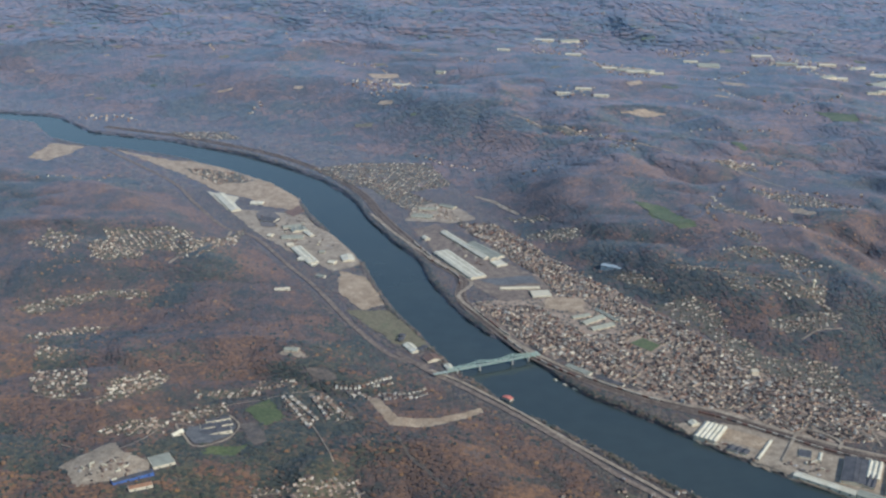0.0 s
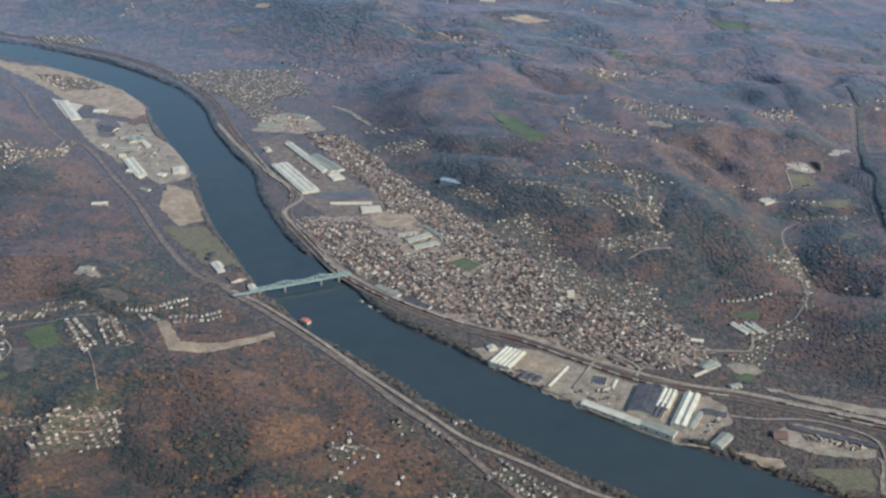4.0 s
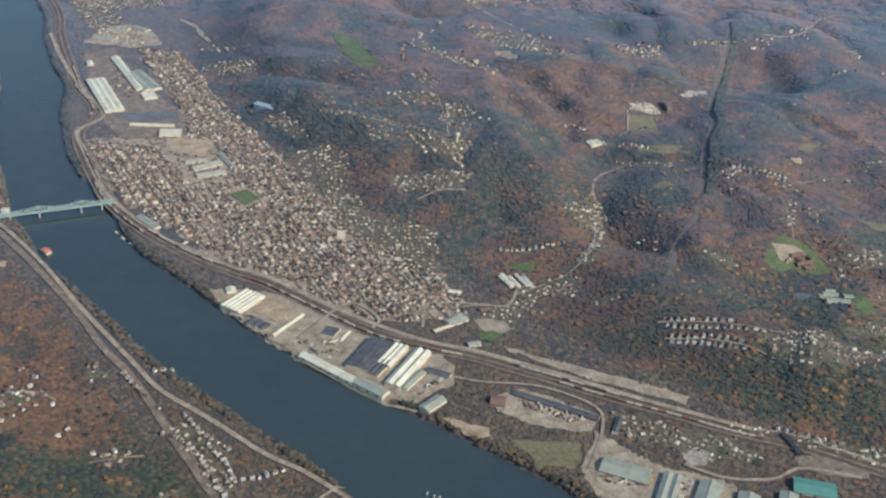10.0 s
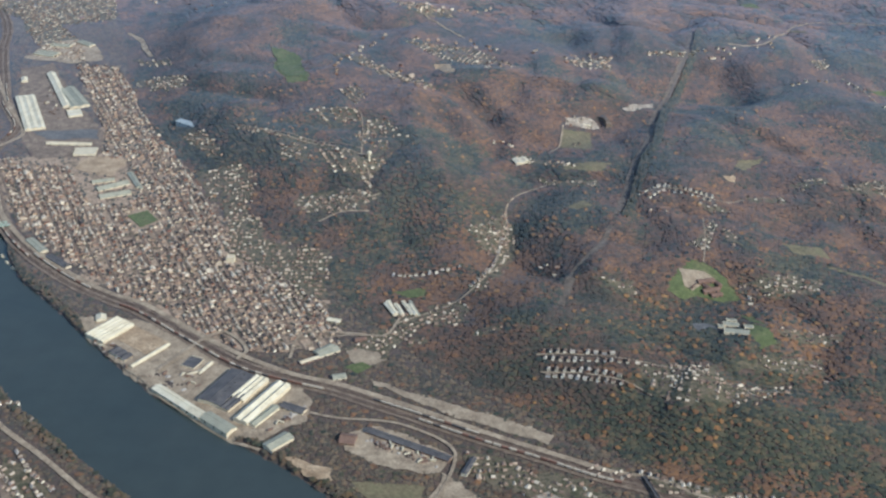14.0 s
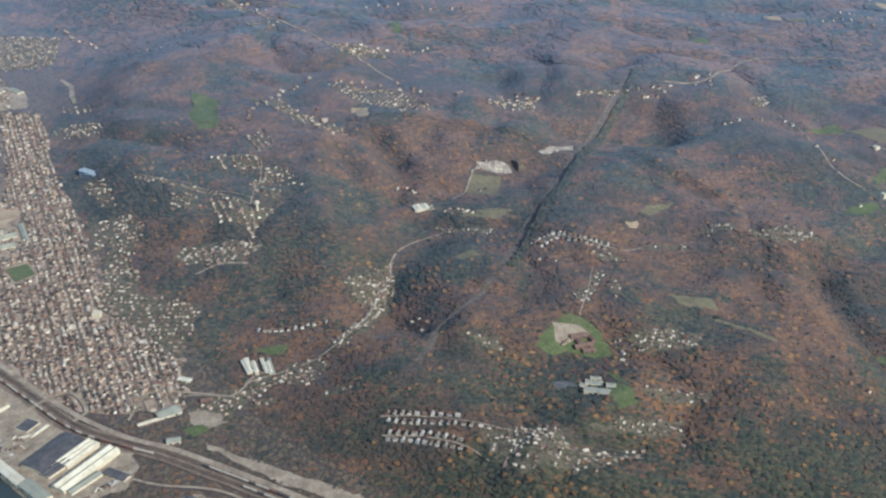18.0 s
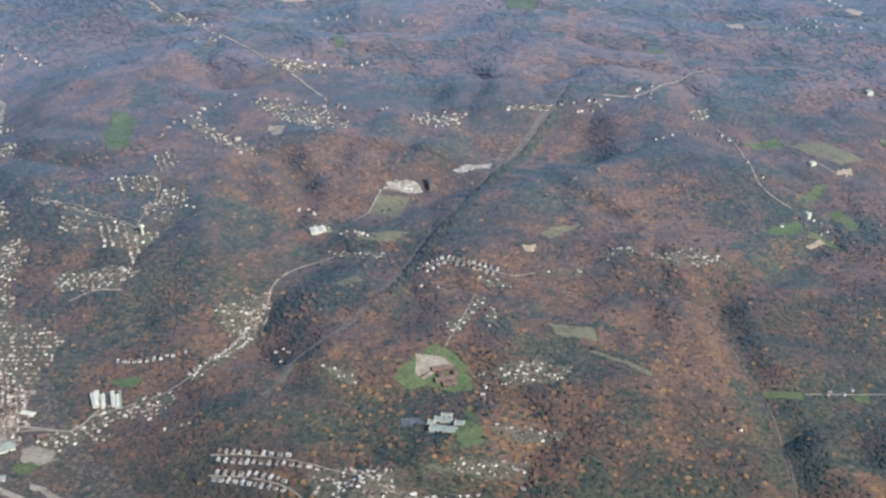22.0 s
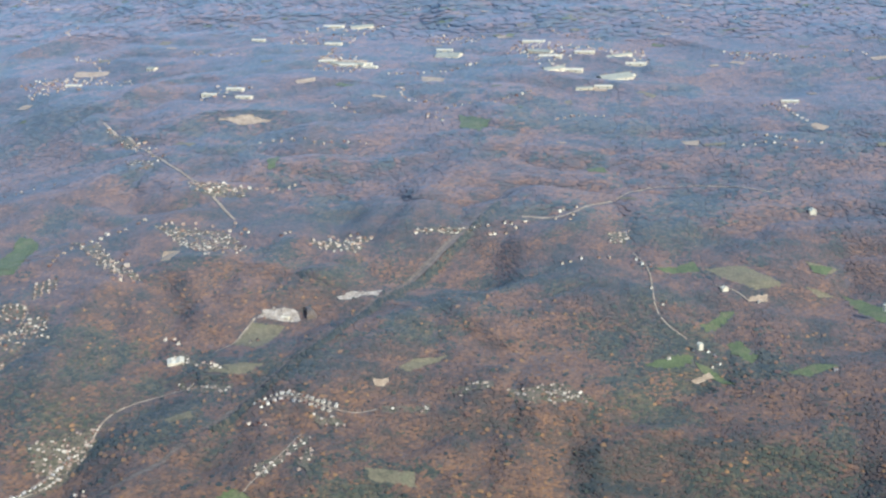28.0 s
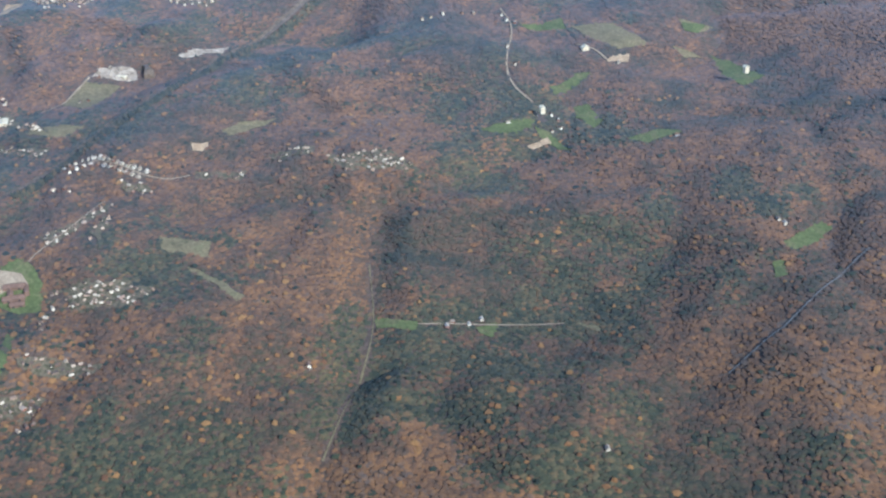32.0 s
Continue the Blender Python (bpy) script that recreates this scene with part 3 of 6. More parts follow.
patch("stone_yard", [(490, 670), (499, 677), (508, 671), (501, 659), (491, 659)], ROCK, "pale heaped yard behind the works", "yard", 0.7, 1)
patch("rail_yard", [(556, 673), (577, 674), (598, 662), (596, 654), (571, 656), (558, 663)], BALLAST, "dark brown railway yard", "yard", 0.65, 1)
patch("north_works_yard", [(-44, 1330), (-38, 1376), (-12, 1396), (14, 1382), (40, 1336), (8, 1318)], GRAVEL, "pale gravel yard of the north works", "yard", 0.6)
patch("north_lot", [(-109, 1446), (-83, 1466), (-59, 1433), (-51, 1407), (-90, 1408)], SCRUB, "bare brown lot beside the railway", "yard", 0.55)
patch("red_lot", [(-192, 1359), (-175, 1384), (-168, 1361), (-178, 1340)], BROWNROOF, "red-brown cinder lot on the west flat", "yard", 0.9, 1.5)
patch("cinder_lot", [(-224, 1355), (-212, 1380), (-192, 1335), (-196, 1303), (-211, 1306)], SCRUB, "dark cinder lot on the west flat", "yard", 0.85, 2)
patch("mouth_green", [(370, 789), (381, 795), (387, 790), (379, 781)], GRASS, "small green lot beside the railway", "field", 0.6, 1)
patch("quarry_floor", [(521, 1192), (526, 1203), (539, 1213), (552, 1214), (560, 1203), (544, 1194), (532, 1195)], ROCK, "pale quarry floor of bare rock", "quarry", 0.7, 3)
patch("quarry_field", [(521, 1184), (535, 1187), (548, 1190), (548, 1138), (518, 1148)], MEADOW, "dry field below the quarry", "field", 0.6, 0.5)
ribbon("quarry_drive", [(522, 1190), (520, 1170), (517, 1148), (508, 1135)], 1.6, GRAVEL, "pale drive along the quarry field", "road", 0.9)
patch("quarry_strip", [(579, 1234), (613, 1265), (612, 1250), (587, 1231)], ROCK, "pale strip of bare rock", "quarry", 0.7)
patch("round_meadow", [(518, 1014), (533, 1033), (542, 1019), (528, 1010)], MEADOW, "small tan meadow in the woods", "field", 0.5)
patch("valley_meadow", [(515, 1103), (563, 1108), (551, 1090), (522, 1091)], MEADOW, "long dry meadow", "field", 0.5)
patch("ridge_clearing", [(654, 1088), (667, 1094), (666, 1082), (657, 1080)], SOIL, "tan cleared lot", "yard", 0.6)
patch("ridge_meadow", [(667, 1112), (677, 1132), (701, 1142), (676, 1106)], MEADOW, "dry meadow on a ridge", "field", 0.6)
patch("tan_lot", [(392, 1290), (409, 1295), (418, 1255), (405, 1258)], SOIL, "bare tan lot", "yard", 0.6)
patch("park_green", [(234, 1266), (232, 1326), (256, 1304), (277, 1223), (258, 1220)], GRASS, "green park", "field", 0.6)
patch("hill_meadow", [(683, 970), (716, 976), (719, 959), (691, 957)], MEADOW, "dry meadow among woods", "field", 0.5)
patch("strip_meadow", [(710, 946), (718, 947), (756, 927), (754, 919)], MEADOW, "narrow dry meadow", "field", 0.5)
patch("pasture", [(1063, 1046), (1086, 1077), (1095, 1072), (1082, 1050), (1069, 1038)], GRASS, "green valley pasture", "field", 0.5, 2)
patch("pasture", [(1055, 1025), (1063, 1030), (1066, 1011), (1058, 1007)], GRASS, "green valley pasture", "field", 0.5, 2)
patch("farm_field", [(827, 944), (856, 943), (856, 933), (831, 934)], GRASS, "green farm field in a clearing", "field", 0.5)
patch("farm_field", [(887, 948), (900, 959), (900, 940), (890, 943)], GRASS, "green farm field in a clearing", "field", 0.5)
patch("farm_field", [(944, 966), (961, 964), (961, 956)], MEADOW, "dry farm field", "field", 0.5)
patch("creek_meadow", [(391, 886), (416, 894), (416, 882), (402, 879)], GRASS, "green meadow in a side valley", "field", 0.5)
patch("creek_lot", [(367, 809), (384, 814), (395, 799), (380, 786)], GRAVEL, "pale lot at the valley mouth", "yard", 0.5)
FAR_FIELDS = [[(-138, 2076), (-83, 2095), (-76, 2073), (-122, 2048)], [(264, 2131), (353, 2113), (367, 2070), (298, 2089)], [(471, 1999), (509, 1990), (511, 1950), (484, 1956)],
              [(730, 2032), (777, 2049), (775, 2019), (735, 2011)], [(263, 1733), (301, 1750), (335, 1741), (304, 1721)], [(703, 1952), (746, 1951), (743, 1940), (712, 1938)],
              [(597, 2172), (640, 2155), (636, 2134), (609, 2146)], [(1005, 1778), (1025, 1759), (1019, 1748), (1007, 1756)], [(854, 1721), (877, 1722), (876, 1696), (859, 1700)]]
for ring in FAR_FIELDS:
    patch("far_field", ring, SOIL, "tan stubble field far off", "field", 1.2, 3)
FAR_GREENS = [[(569, 1791), (621, 1752), (618, 1696), (585, 1735)], [(980, 1375), (1004, 1384), (998, 1365), (984, 1362)], [(220, 1323), (246, 1313), (275, 1233), (254, 1231)], [(391, 1567), (401, 1609), (411, 1547), (404, 1542)]]
for ring in FAR_GREENS:
    patch("far_pasture", ring, GRASS, "green pasture among far woods", "field", 1.0, 3)


# ---- roads and railways ----
RAILWAY = [(-520, 1776), (-398, 1722), (-276, 1646), (-206, 1586), (-146, 1512), (-100, 1428), (-74, 1348), (-43, 1270), (-14, 1202), (18, 1147), (18, 1091), (31, 1053), (60, 993), (84, 951), (117, 912), (160, 876), (195, 855), (221, 842), (262, 812), (303, 783), (339, 770), (369, 761), (412, 743), (460, 722), (494, 709), (526, 695)]
RAILWAY_END = [(493, 713), (526, 698), (553, 687), (578, 677), (601, 665), (624, 654), (660, 634)]
for name, line, width in (("railway", RAILWAY + RAILWAY_END[2:], 12),):
    ribbon(name, line, width, BALLAST, "brown ballasted railway of several tracks beside the river", "railway", 0.6, 0.1)
ribbon("river_road", [(-86, 1352), (-50, 1272), (-7, 1193), (23, 1147), (29, 1124), (17, 1100), (18, 1083), (32, 1053), (61, 993), (81, 960), (116, 921), (159, 885), (195, 862), (221, 851), (262, 821), (304, 793), (340, 776), (370, 768), (414, 750), (462, 728), (498, 713), (537, 697)], 4.0, GRAVEL, "pale main road along the river side of town", "road", 0.9)
ribbon("flyover", [(252, 772), (262, 791), (274, 814), (283, 821), (295, 813), (304, 799), (299, 789)], 2.6, GRAVEL, "pale looping works road", "road", 1.5)
ribbon("works_road", [(231, 773), (246, 761), (261, 745), (283, 729), (308, 710), (332, 699)], 1.6, GRAVEL, "pale track along the mill wall", "road", 1.0)
ribbon("lane", [(355, 737), (373, 733), (410, 731), (443, 712), (444, 687), (433, 652)], 2.0, GRAVEL, "gravel works lane", "road", 0.9)
ribbon("west_railway", [(-491, 1654), (-358, 1490), (-306, 1395), (-255, 1304), (-214, 1269), (-164, 1179), (-128, 1114), (-87, 1026), (-47, 956), (-11, 932)], 5, BALLAST, "brown railway on the far bank", "railway", 0.6, 0.1)
ribbon("west_railway", [(-41, 961), (-9, 920), (26, 882), (59, 843), (95, 798), (129, 749), (151, 724), (176, 686), (199, 650), (227, 608), (246, 581)], 5, BALLAST, "brown railway along the bank", "railway", 0.6, 0.1)
ribbon("bank_road", [(-10, 925), (18, 900), (57, 855), (104, 793), (149, 738), (174, 708), (208, 682), (246, 651), (269, 638), (291, 621), (319, 599)], 3.4, GRAVEL, "pale road along the west bank", "road", 0.7)
ribbon("lane", [(278, 611), (285, 619), (295, 629), (311, 620), (323, 611)], 2, GRAVEL, "pale curving lane near the bank", "road", 0.9)
ribbon("creek_road", [(331, 802), (359, 824), (392, 828), (397, 842), (418, 860), (442, 879), (463, 916), (475, 972), (471, 1017), (484, 1055), (513, 1082)], 1.3, GRAVEL, "pale road up the side valley", "road", 0.7)
ribbon("hill_road", [(324, 978), (340, 987), (363, 988)], 2, GRAVEL, "pale hillside road", "road", 0.8)
POWER_CUT = [(674, 1467), (662, 1405), (637, 1318), (607, 1215), (598, 1155), (582, 1108), (571, 1055), (558, 1000)]
ribbon("power_line_cut", POWER_CUT, 6, SCRUB, "brown brushy power-line cut straight through the woods", "clearing", 0.5, 0.25, 0.6)
ribbon("old_cut", [(553, 978), (542, 945), (522, 905), (510, 855)], 6, SCRUB, "old overgrown cut on the hillside", "clearing", 0.5, 0.4, 0)
ribbon("school_loop", [(-168, 838), (-158, 821), (-160, 802), (-171, 780), (-184, 773), (-195, 792), (-205, 813), (-192, 815)], 1.8, GRAVEL, "pale loop road round the school", "road", 0.95)
ribbon("wood_track", [(-91, 888), (-61, 835), (-39, 801), (-25, 767), (-10, 744), (4, 718)], 3.0, SCRUB, "brown pipeline track through the woods", "track", 0.6, 0.4, 0.4)
ribbon("club_drive", [(898, 1316), (915, 1309), (927, 1296)], 1.8, GRAVEL, "pale drive to a ridge-top yard", "road", 0.9)
ribbon("ridge_road", [(824, 1376), (841, 1337), (851, 1260), (863, 1230), (879, 1216)], 1.4, GRAVEL, "narrow pale ridge road", "road", 0.8, 0, 0.8)
ribbon("yard_road", [(489, 660), (509, 650), (528, 649), (541, 651), (556, 661), (573, 660), (592, 655)], 2.4, GRAVEL, "pale curving road past the works", "road", 0.9)
ribbon("hill_street", [(494, 716), (525, 701), (548, 696), (564, 693), (579, 684), (594, 677), (610, 667), (640, 652)], 2.6, GRAVEL, "pale main road beside the railway", "road", 0.95)
ribbon("hill_scar", [(39, 1425), (62, 1398), (75, 1368), (90, 1339)], 5, GRAVEL, "tan scar along the foot of the hill", "clearing", 0.7, 0.5)
ribbon("mouth_road", [(333, 794), (335, 824), (349, 828), (373, 828), (391, 827), (397, 839), (400, 853)], 2.0, GRAVEL, "pale road into the side valley", "road", 0.95, 0, 0.8)
ribbon("ravine_track", [(837, 816), (837, 846), (835, 896), (828, 941), (811, 993)], 0.9, MEADOW, "pale stream bed in a wooded ravine", "stream", 0.6, 0.5)
ribbon("dark_lane", [(1034, 921), (1063, 958), (1100, 1022), (1113, 1041)], 1.0, ASPHALT, "narrow dark lane through the woods", "road", 0.7)
ribbon("far_road", [(-284, 1151), (-246, 1204), (-243, 1288)], 3, GRAVEL, "pale road over the hill", "road", 0.8)
ribbon("far_road", [(105, 1721), (191, 1641), (275, 1551), (341, 1491), (420, 1399)], 3, GRAVEL, "pale road far off", "road", 0.8)
ribbon("far_road", [(711, 1434), (759, 1451), (778, 1493), (821, 1562), (889, 1577), (953, 1552)], 3, GRAVEL, "pale valley road far off", "road", 0.8)

for line in ([(-412, 1046), (-378, 1073), (-330, 1100), (-296, 1100)], [(-322, 840), (-267, 834), (-231, 905)], [(-211, 816), (-175, 855), (-131, 872), (-105, 890)], [(-280, 770), (-242, 754), (-219, 779), (-212, 820)], [(-129, 860), (-113, 838), (-97, 810), (-79, 758)], [(-134, 717), (-96, 723), (-58, 742)], [(-113, 703), (-84, 713), (-54, 725)], [(-360, 953), (-339, 1016), (-301, 1030)], [(84, 692), (101, 696), (116, 689)], [(152, 630), (167, 639), (179, 643)],
             [(493, 800), (521, 798), (550, 792), (583, 784), (616, 769), (655, 779)], [(496, 785), (522, 781), (549, 771), (564, 759)], [(576, 1037), (590, 1045), (601, 1050), (622, 1044), (645, 1041), (668, 1052)], [(628, 1010), (623, 963), (617, 927)], [(235, 1117), (290, 1098), (347, 1073)], [(107, 1260), (146, 1248)], [(322, 998), (346, 1003), (369, 1011)], [(856, 940), (875, 947), (888, 951), (900, 954), (939, 964)], [(225, 1129), (278, 1097), (313, 1084), (348, 1062)], [(348, 1062), (341, 1128), (332, 1153), (298, 1157)], [(348, 1062), (356, 1042), (361, 1017)]):
    ribbon("lane", line, 1.0, GRAVEL, "narrow pale lane among the houses", "road", 0.98, 0, 0.6)


# ---- freight wagons standing on the railway ----
WAGONS = [mat("wagon_pale", [(0.5, 0.42, 0.32), (0.6, 0.52, 0.41)], 3, 0.7, fine=0.2), mat("wagon_brown", [(0.2, 0.1, 0.07), (0.27, 0.14, 0.1)], 3, 0.8, fine=0.3), mat("wagon_dark", [(0.06, 0.06, 0.06), (0.1, 0.1, 0.1)], 3, 0.8, fine=0.3)]


def wagon(kind):
    ob = thing("freight_wagon", 0, 0, 0, ("pale grey boxed freight wagon on the railway", "rusty brown freight wagon on the railway", "dark open freight wagon on the railway")[kind], "freight wagon", "freight wagons")
    part("body", box_mesh("wagon_body", (-2.1, 2.1, -0.45, 0.45, 0.4, (1.5, 1.4, 1.1)[kind]), WAGONS[kind]), ob)
    part("roof", gable_mesh("wagon_roof", -0.45, 0.45, -2.1, 2.1, (1.5, 1.4, 1.1)[kind] + 0.03, 0.12, WAGONS[kind], 0.05, 0.06), ob).rotation_euler.z = math.pi / 2
    for k in (-1.4, 1.4):
        part("bogie", box_mesh("wagon_bogie", (k - 0.5, k + 0.5, -0.38, 0.38, -0.05, 0.42), RAIL), ob)
    return ob


models = [wagon(0), wagon(1), wagon(2)]
track = smooth_line(RAILWAY + RAILWAY_END[2:], 4.6)
spare = np.random.default_rng(3)
used = set()
for lane, spans in ((-2.6, ((0.47, 0.52), (0.60, 0.66), (0.72, 0.82), (0.86, 0.93))), (2.4, ((0.44, 0.47), (0.56, 0.6), (0.66, 0.70), (0.84, 0.88)))):
    for lo, hi in spans:
        for i in range(int(lo * len(track)), int(hi * len(track))):
            d = (track[i + 1] - track[i]).normalized()
            p = track[i] + Vector((-d.y, d.x)) * lane
            kind = int(spare.choice(3, p=(0.6, 0.25, 0.15)))
            m = Matrix.Translation((p.x, p.y, max(high(p.x, p.y), high(*track[i]) - 0.4) + 0.7)) @ Matrix.Rotation(math.atan2(d.y, d.x), 4, "Z")
            if kind in used:
                copy_thing(models[kind], m)
            else:
                used.add(kind)
                models[kind].matrix_world = m
# rails
for off in (-3.4, -1.8, 1.6, 3.2):
    pts = smooth_line(RAILWAY + RAILWAY_END[2:], 8)
    q = [pts[i] + Vector((-(pts[i + 1] - pts[i]).normalized().y, (pts[i + 1] - pts[i]).normalized().x)) * off for i in range(len(pts) - 1)]
    tagged(new("rail_track", ribbon_mesh("rail_track", [tuple(p) for p in q], 0.7, RAIL, 0.85)), "dark rusty railway track", "railway", kind="structure")


# ---- bridge ----
A, B = (Vector(p) for p in [(-6, 913), (84, 953)])
LONG, DECK = (B - A).length, 5.2
bridge = thing("truss_bridge", A.x, A.y, 0, "long pale green steel truss bridge on stone piers over the river", "bridge", turn=math.atan2(B.y - A.y, B.x - A.x))
part("deck", box_mesh("deck", (-2, LONG + 2, -1.3, 1.3, DECK - 0.45, DECK), CONCRETE), bridge, "grey road deck")
for s in (-1.3, 1.3):
    part("girder", box_mesh("girder", (-2, LONG + 2, s - 0.12, s + 0.12, DECK - 0.7, DECK + 0.1), BRIDGEPAINT), bridge)


def bar(p, q, r=0.17):
    p, q = Vector(p), Vector(q)
    d = (q - p).normalized()
    a = d.cross(Vector((0, 1, 0))).normalized() * r
    b = Vector((0, r, 0))
    v = [tuple(e + k) for e in (p, q) for k in (a + b, b - a, -a - b, a - b)]
    return mesh("bar", v, [(0, 1, 5, 4), (1, 2, 6, 5), (2, 3, 7, 6), (3, 0, 4, 7), (0, 3, 2, 1), (4, 5, 6, 7)], [BRIDGEPAINT])


STEPS = 24
def crown(i):
    u = i / STEPS
    return DECK + 2.0 + 2.1 * (math.exp(-((u - 0.42) / 0.07) ** 2) + math.exp(-((u - 0.74) / 0.07) ** 2))
for s in (-1.3, 1.3):
    for i in range(3, STEPS):
        x0, x1 = i * LONG / STEPS, (i + 1) * LONG / STEPS
        part("top_chord", bar((x0, s, crown(i)), (x1, s, crown(i + 1))), bridge)
        part("post", bar((x0, s, DECK), (x0, s, crown(i)), 0.12), bridge)
        part("diagonal", bar((x0, s, DECK), (x1, s, crown(i + 1))) if i % 2 else bar((x0, s, crown(i)), (x1, s, DECK)), bridge)
for i in range(3, STEPS, 2):
    x = i * LONG / STEPS
    part("cross_brace", box_mesh("brace", (x - 0.12, x + 0.12, -1.3, 1.3, crown(i) - 0.12, crown(i) + 0.12), BRIDGEPAINT), bridge)
for u in (0.1, 0.2, 0.42, 0.74, 0.9):
    x = u * LONG
    part("pier", box_mesh("pier", (x - 0.55, x + 0.55, -1.7, 1.7, -6, DECK - 0.9), CONCRETE), bridge, "pale stone pier")

# road overpass across the railway
a, b = Vector((555, 692)), Vector((563, 668))
over = thing("overpass", a.x, a.y, high(a.x, a.y), "dark concrete road overpass across the railway", "overpass", turn=math.atan2(b.y - a.y, b.x - a.x))
part("deck", box_mesh("over_deck", (-2, 21, -0.9, 0.9, 1.8, 2.1), SLATE), over)
for k in (-1.15, 1.15):
    part("parapet", box_mesh("over_parapet", (-2, 21, k * 0.8 - 0.1, k * 0.8 + 0.1, 1.9, 2.6), SLATE), over)
for x in (1, 7, 13, 19):
    part("pier", box_mesh("over_pier", (x - 0.3, x + 0.3, -0.7, 0.7, -2, 1.8), SLATE), over)
# floating boathouse with a red roof
boat = thing("boathouse", *[sum(p[i] for p in [(50, 869), (57, 880)]) / 2 for i in (0, 1)], 0, "red-roofed floating boathouse moored at the bank", "boathouse", turn=radians(-40))
part("hull", box_mesh("hull", (-4.6, 4.6, -2.6, 2.6, -0.6, 0.7), SLATE), boat)
part("wall", box_mesh("wall", (-4.1, 4.1, -2.2, 2.2, 0.7, 2.4), CREAM), boat)
part("roof", gable_mesh("roof", -4.1, 4.1, -2.2, 2.2, 2.45, 0.9, REDROOF), boat, "bright red roof")
for k in (-2.6, 0, 2.6):
    part("window", box_mesh("window", (k - 0.5, k + 0.5, -2.26, -2.1, 1.2, 1.9), GLASS), boat)

# white boats moored along the banks
boats = [(*p, a) for p, a in zip([(103, 902), (111, 894), (96, 911)], (-0.7, -0.6, -0.8))] + [(*p, 0.7) for p in [(164, 735), (171, 731), (177, 725), (192, 715)]]
for i, (x, y, turn) in enumerate(boats):
    ob = thing("moored_boat", x, y, 0, "white river boat moored at the bank", "boat", "moored boats", turn)
    v = [(-2.2, -0.7, -0.2), (1.2, -0.7, -0.2), (2.6, 0, -0.2), (1.2, 0.7, -0.2), (-2.2, 0.7, -0.2)]
    v += [(p * 1.06, q * 1.15, 0.7) for p, q, _ in v]
    part("hull", mesh("boat_hull", v, [(k, (k + 1) % 5, 5 + (k + 1) % 5, 5 + k) for k in range(5)] + [(5, 6, 7, 8, 9)], [WHITE]), ob)
    cabin = part("cabin", box_mesh("boat_cabin", (-1.5, 0.6, -0.5, 0.5, 0.7, 1.4), CREAM), ob)
    part("window", box_mesh("boat_window", (-1.2, 0.3, -0.53, 0.53, 0.95, 1.2), GLASS), cabin)


# ---- mills and works ----
hall("long_shed", [(254, 751), (258, 756), (290, 724)], 3.6, WHITE, WHITE, "long white riverside shed with a pitched roof", "factory", 1, 0.2, 6)
hall("long_shed", [(291, 724), (295, 731), (310, 710)], 4.4, GREY, CREAM, "grey-roofed end of the riverside shed", "factory", 1, 0.15, 3)
hall("mill_hall", [(299, 776), (315, 771), (285, 742)], 5, SLATE, CREAM, "large mill hall with a dark grey roof and rows of vents", "factory", 1, 0.06, 5, 7)
hall("mill_hall", [(315, 771), (324, 766), (304, 747)], 4.5, WHITE, CREAM, "mill hall with three white gabled bays", "factory", 3, 0.25, 3)
hall("mill_hall", [(308, 751), (314, 748), (300, 735)], 4, SLATE, CREAM, "small dark-roofed hall with white end wall", "factory", 2, 0.2, 2)
hall("mill_hall", [(330, 765), (339, 760), (311, 724)], 5, WHITE, CREAM, "long twin-bayed mill hall with cream roof", "factory", 2, 0.25, 5)
hall("side_hall", [(332, 741), (336, 738), (321, 721)], 3.5, GREY, WHITE, "grey-roofed side hall with white wall", "factory", 1, 0.15, 3)
hall("office_wing", [(336, 740), (337, 746), (351, 734)], 2.6, SLATE, CREAM, "low dark-roofed office wing", "office", 1, 0.15, 4)
hall("end_shed", [(344, 715), (352, 712), (333, 702)], 3.4, GREY, CREAM, "grey-white shed at the end of the yard", "factory", 1, 0.15, 3)
hall("saw_hall", [(207, 831), (222, 822), (193, 808)], 4, WHITE, CREAM, "white hall of five gabled bays by the river", "factory", 5, 0.22, 3)
hall("store", [(193, 831), (199, 834), (195, 825)], 3, WHITE, WHITE, "small white store beside the hall", "factory", 1, 0.2, 1)
hall("thin_shed", [(250, 803), (252, 802), (233, 775)], 2.4, WHITE, CREAM, "long narrow cream shed", "factory", 1, 0.2, 4)
hall("low_store", [(269, 790), (278, 786), (265, 779)], 2, SLATE, CREAM, "low flat-roofed store with dark roof", "factory", 1, 0.1, 2, flat=True)
hall("low_store", [(283, 785), (285, 784), (278, 773)], 1.6, WHITE, CREAM, "low white store in the yard", "factory", 1, 0.2, 1)
hall("low_store", [(218, 796), (232, 788), (214, 790)], 2, SLATE, CREAM, "low dark sheds behind the hall", "factory", 3, 0.2, 2)
hall("upper_mill", [(-10, 1215), (3, 1229), (29, 1137)], 4, WHITE, CREAM, "long white upper mill of three bays", "factory", 3, 0.15, 6)
hall("upper_shed", [(-3, 1283), (4, 1287), (44, 1196)], 3.5, WHITE, CREAM, "long narrow white shed of the upper mill", "factory", 1, 0.2, 6)
hall("upper_shed", [(50, 1188), (61, 1195), (57, 1174)], 3.5, WHITE, CREAM, "white flat-roofed store of the mill", "factory", 1, 0.2, 1, flat=True)
hall("upper_shed", [(20, 1240), (34, 1254), (51, 1195)], 3, GREY, CREAM, "grey-roofed shed of the upper mill", "factory", 2, 0.15, 3)
hall("upper_store", [(-24, 1268), (-22, 1279), (-20, 1258)], 3, WHITE, CREAM, "small white store near the railway", "factory", 1, 0.2, 1)
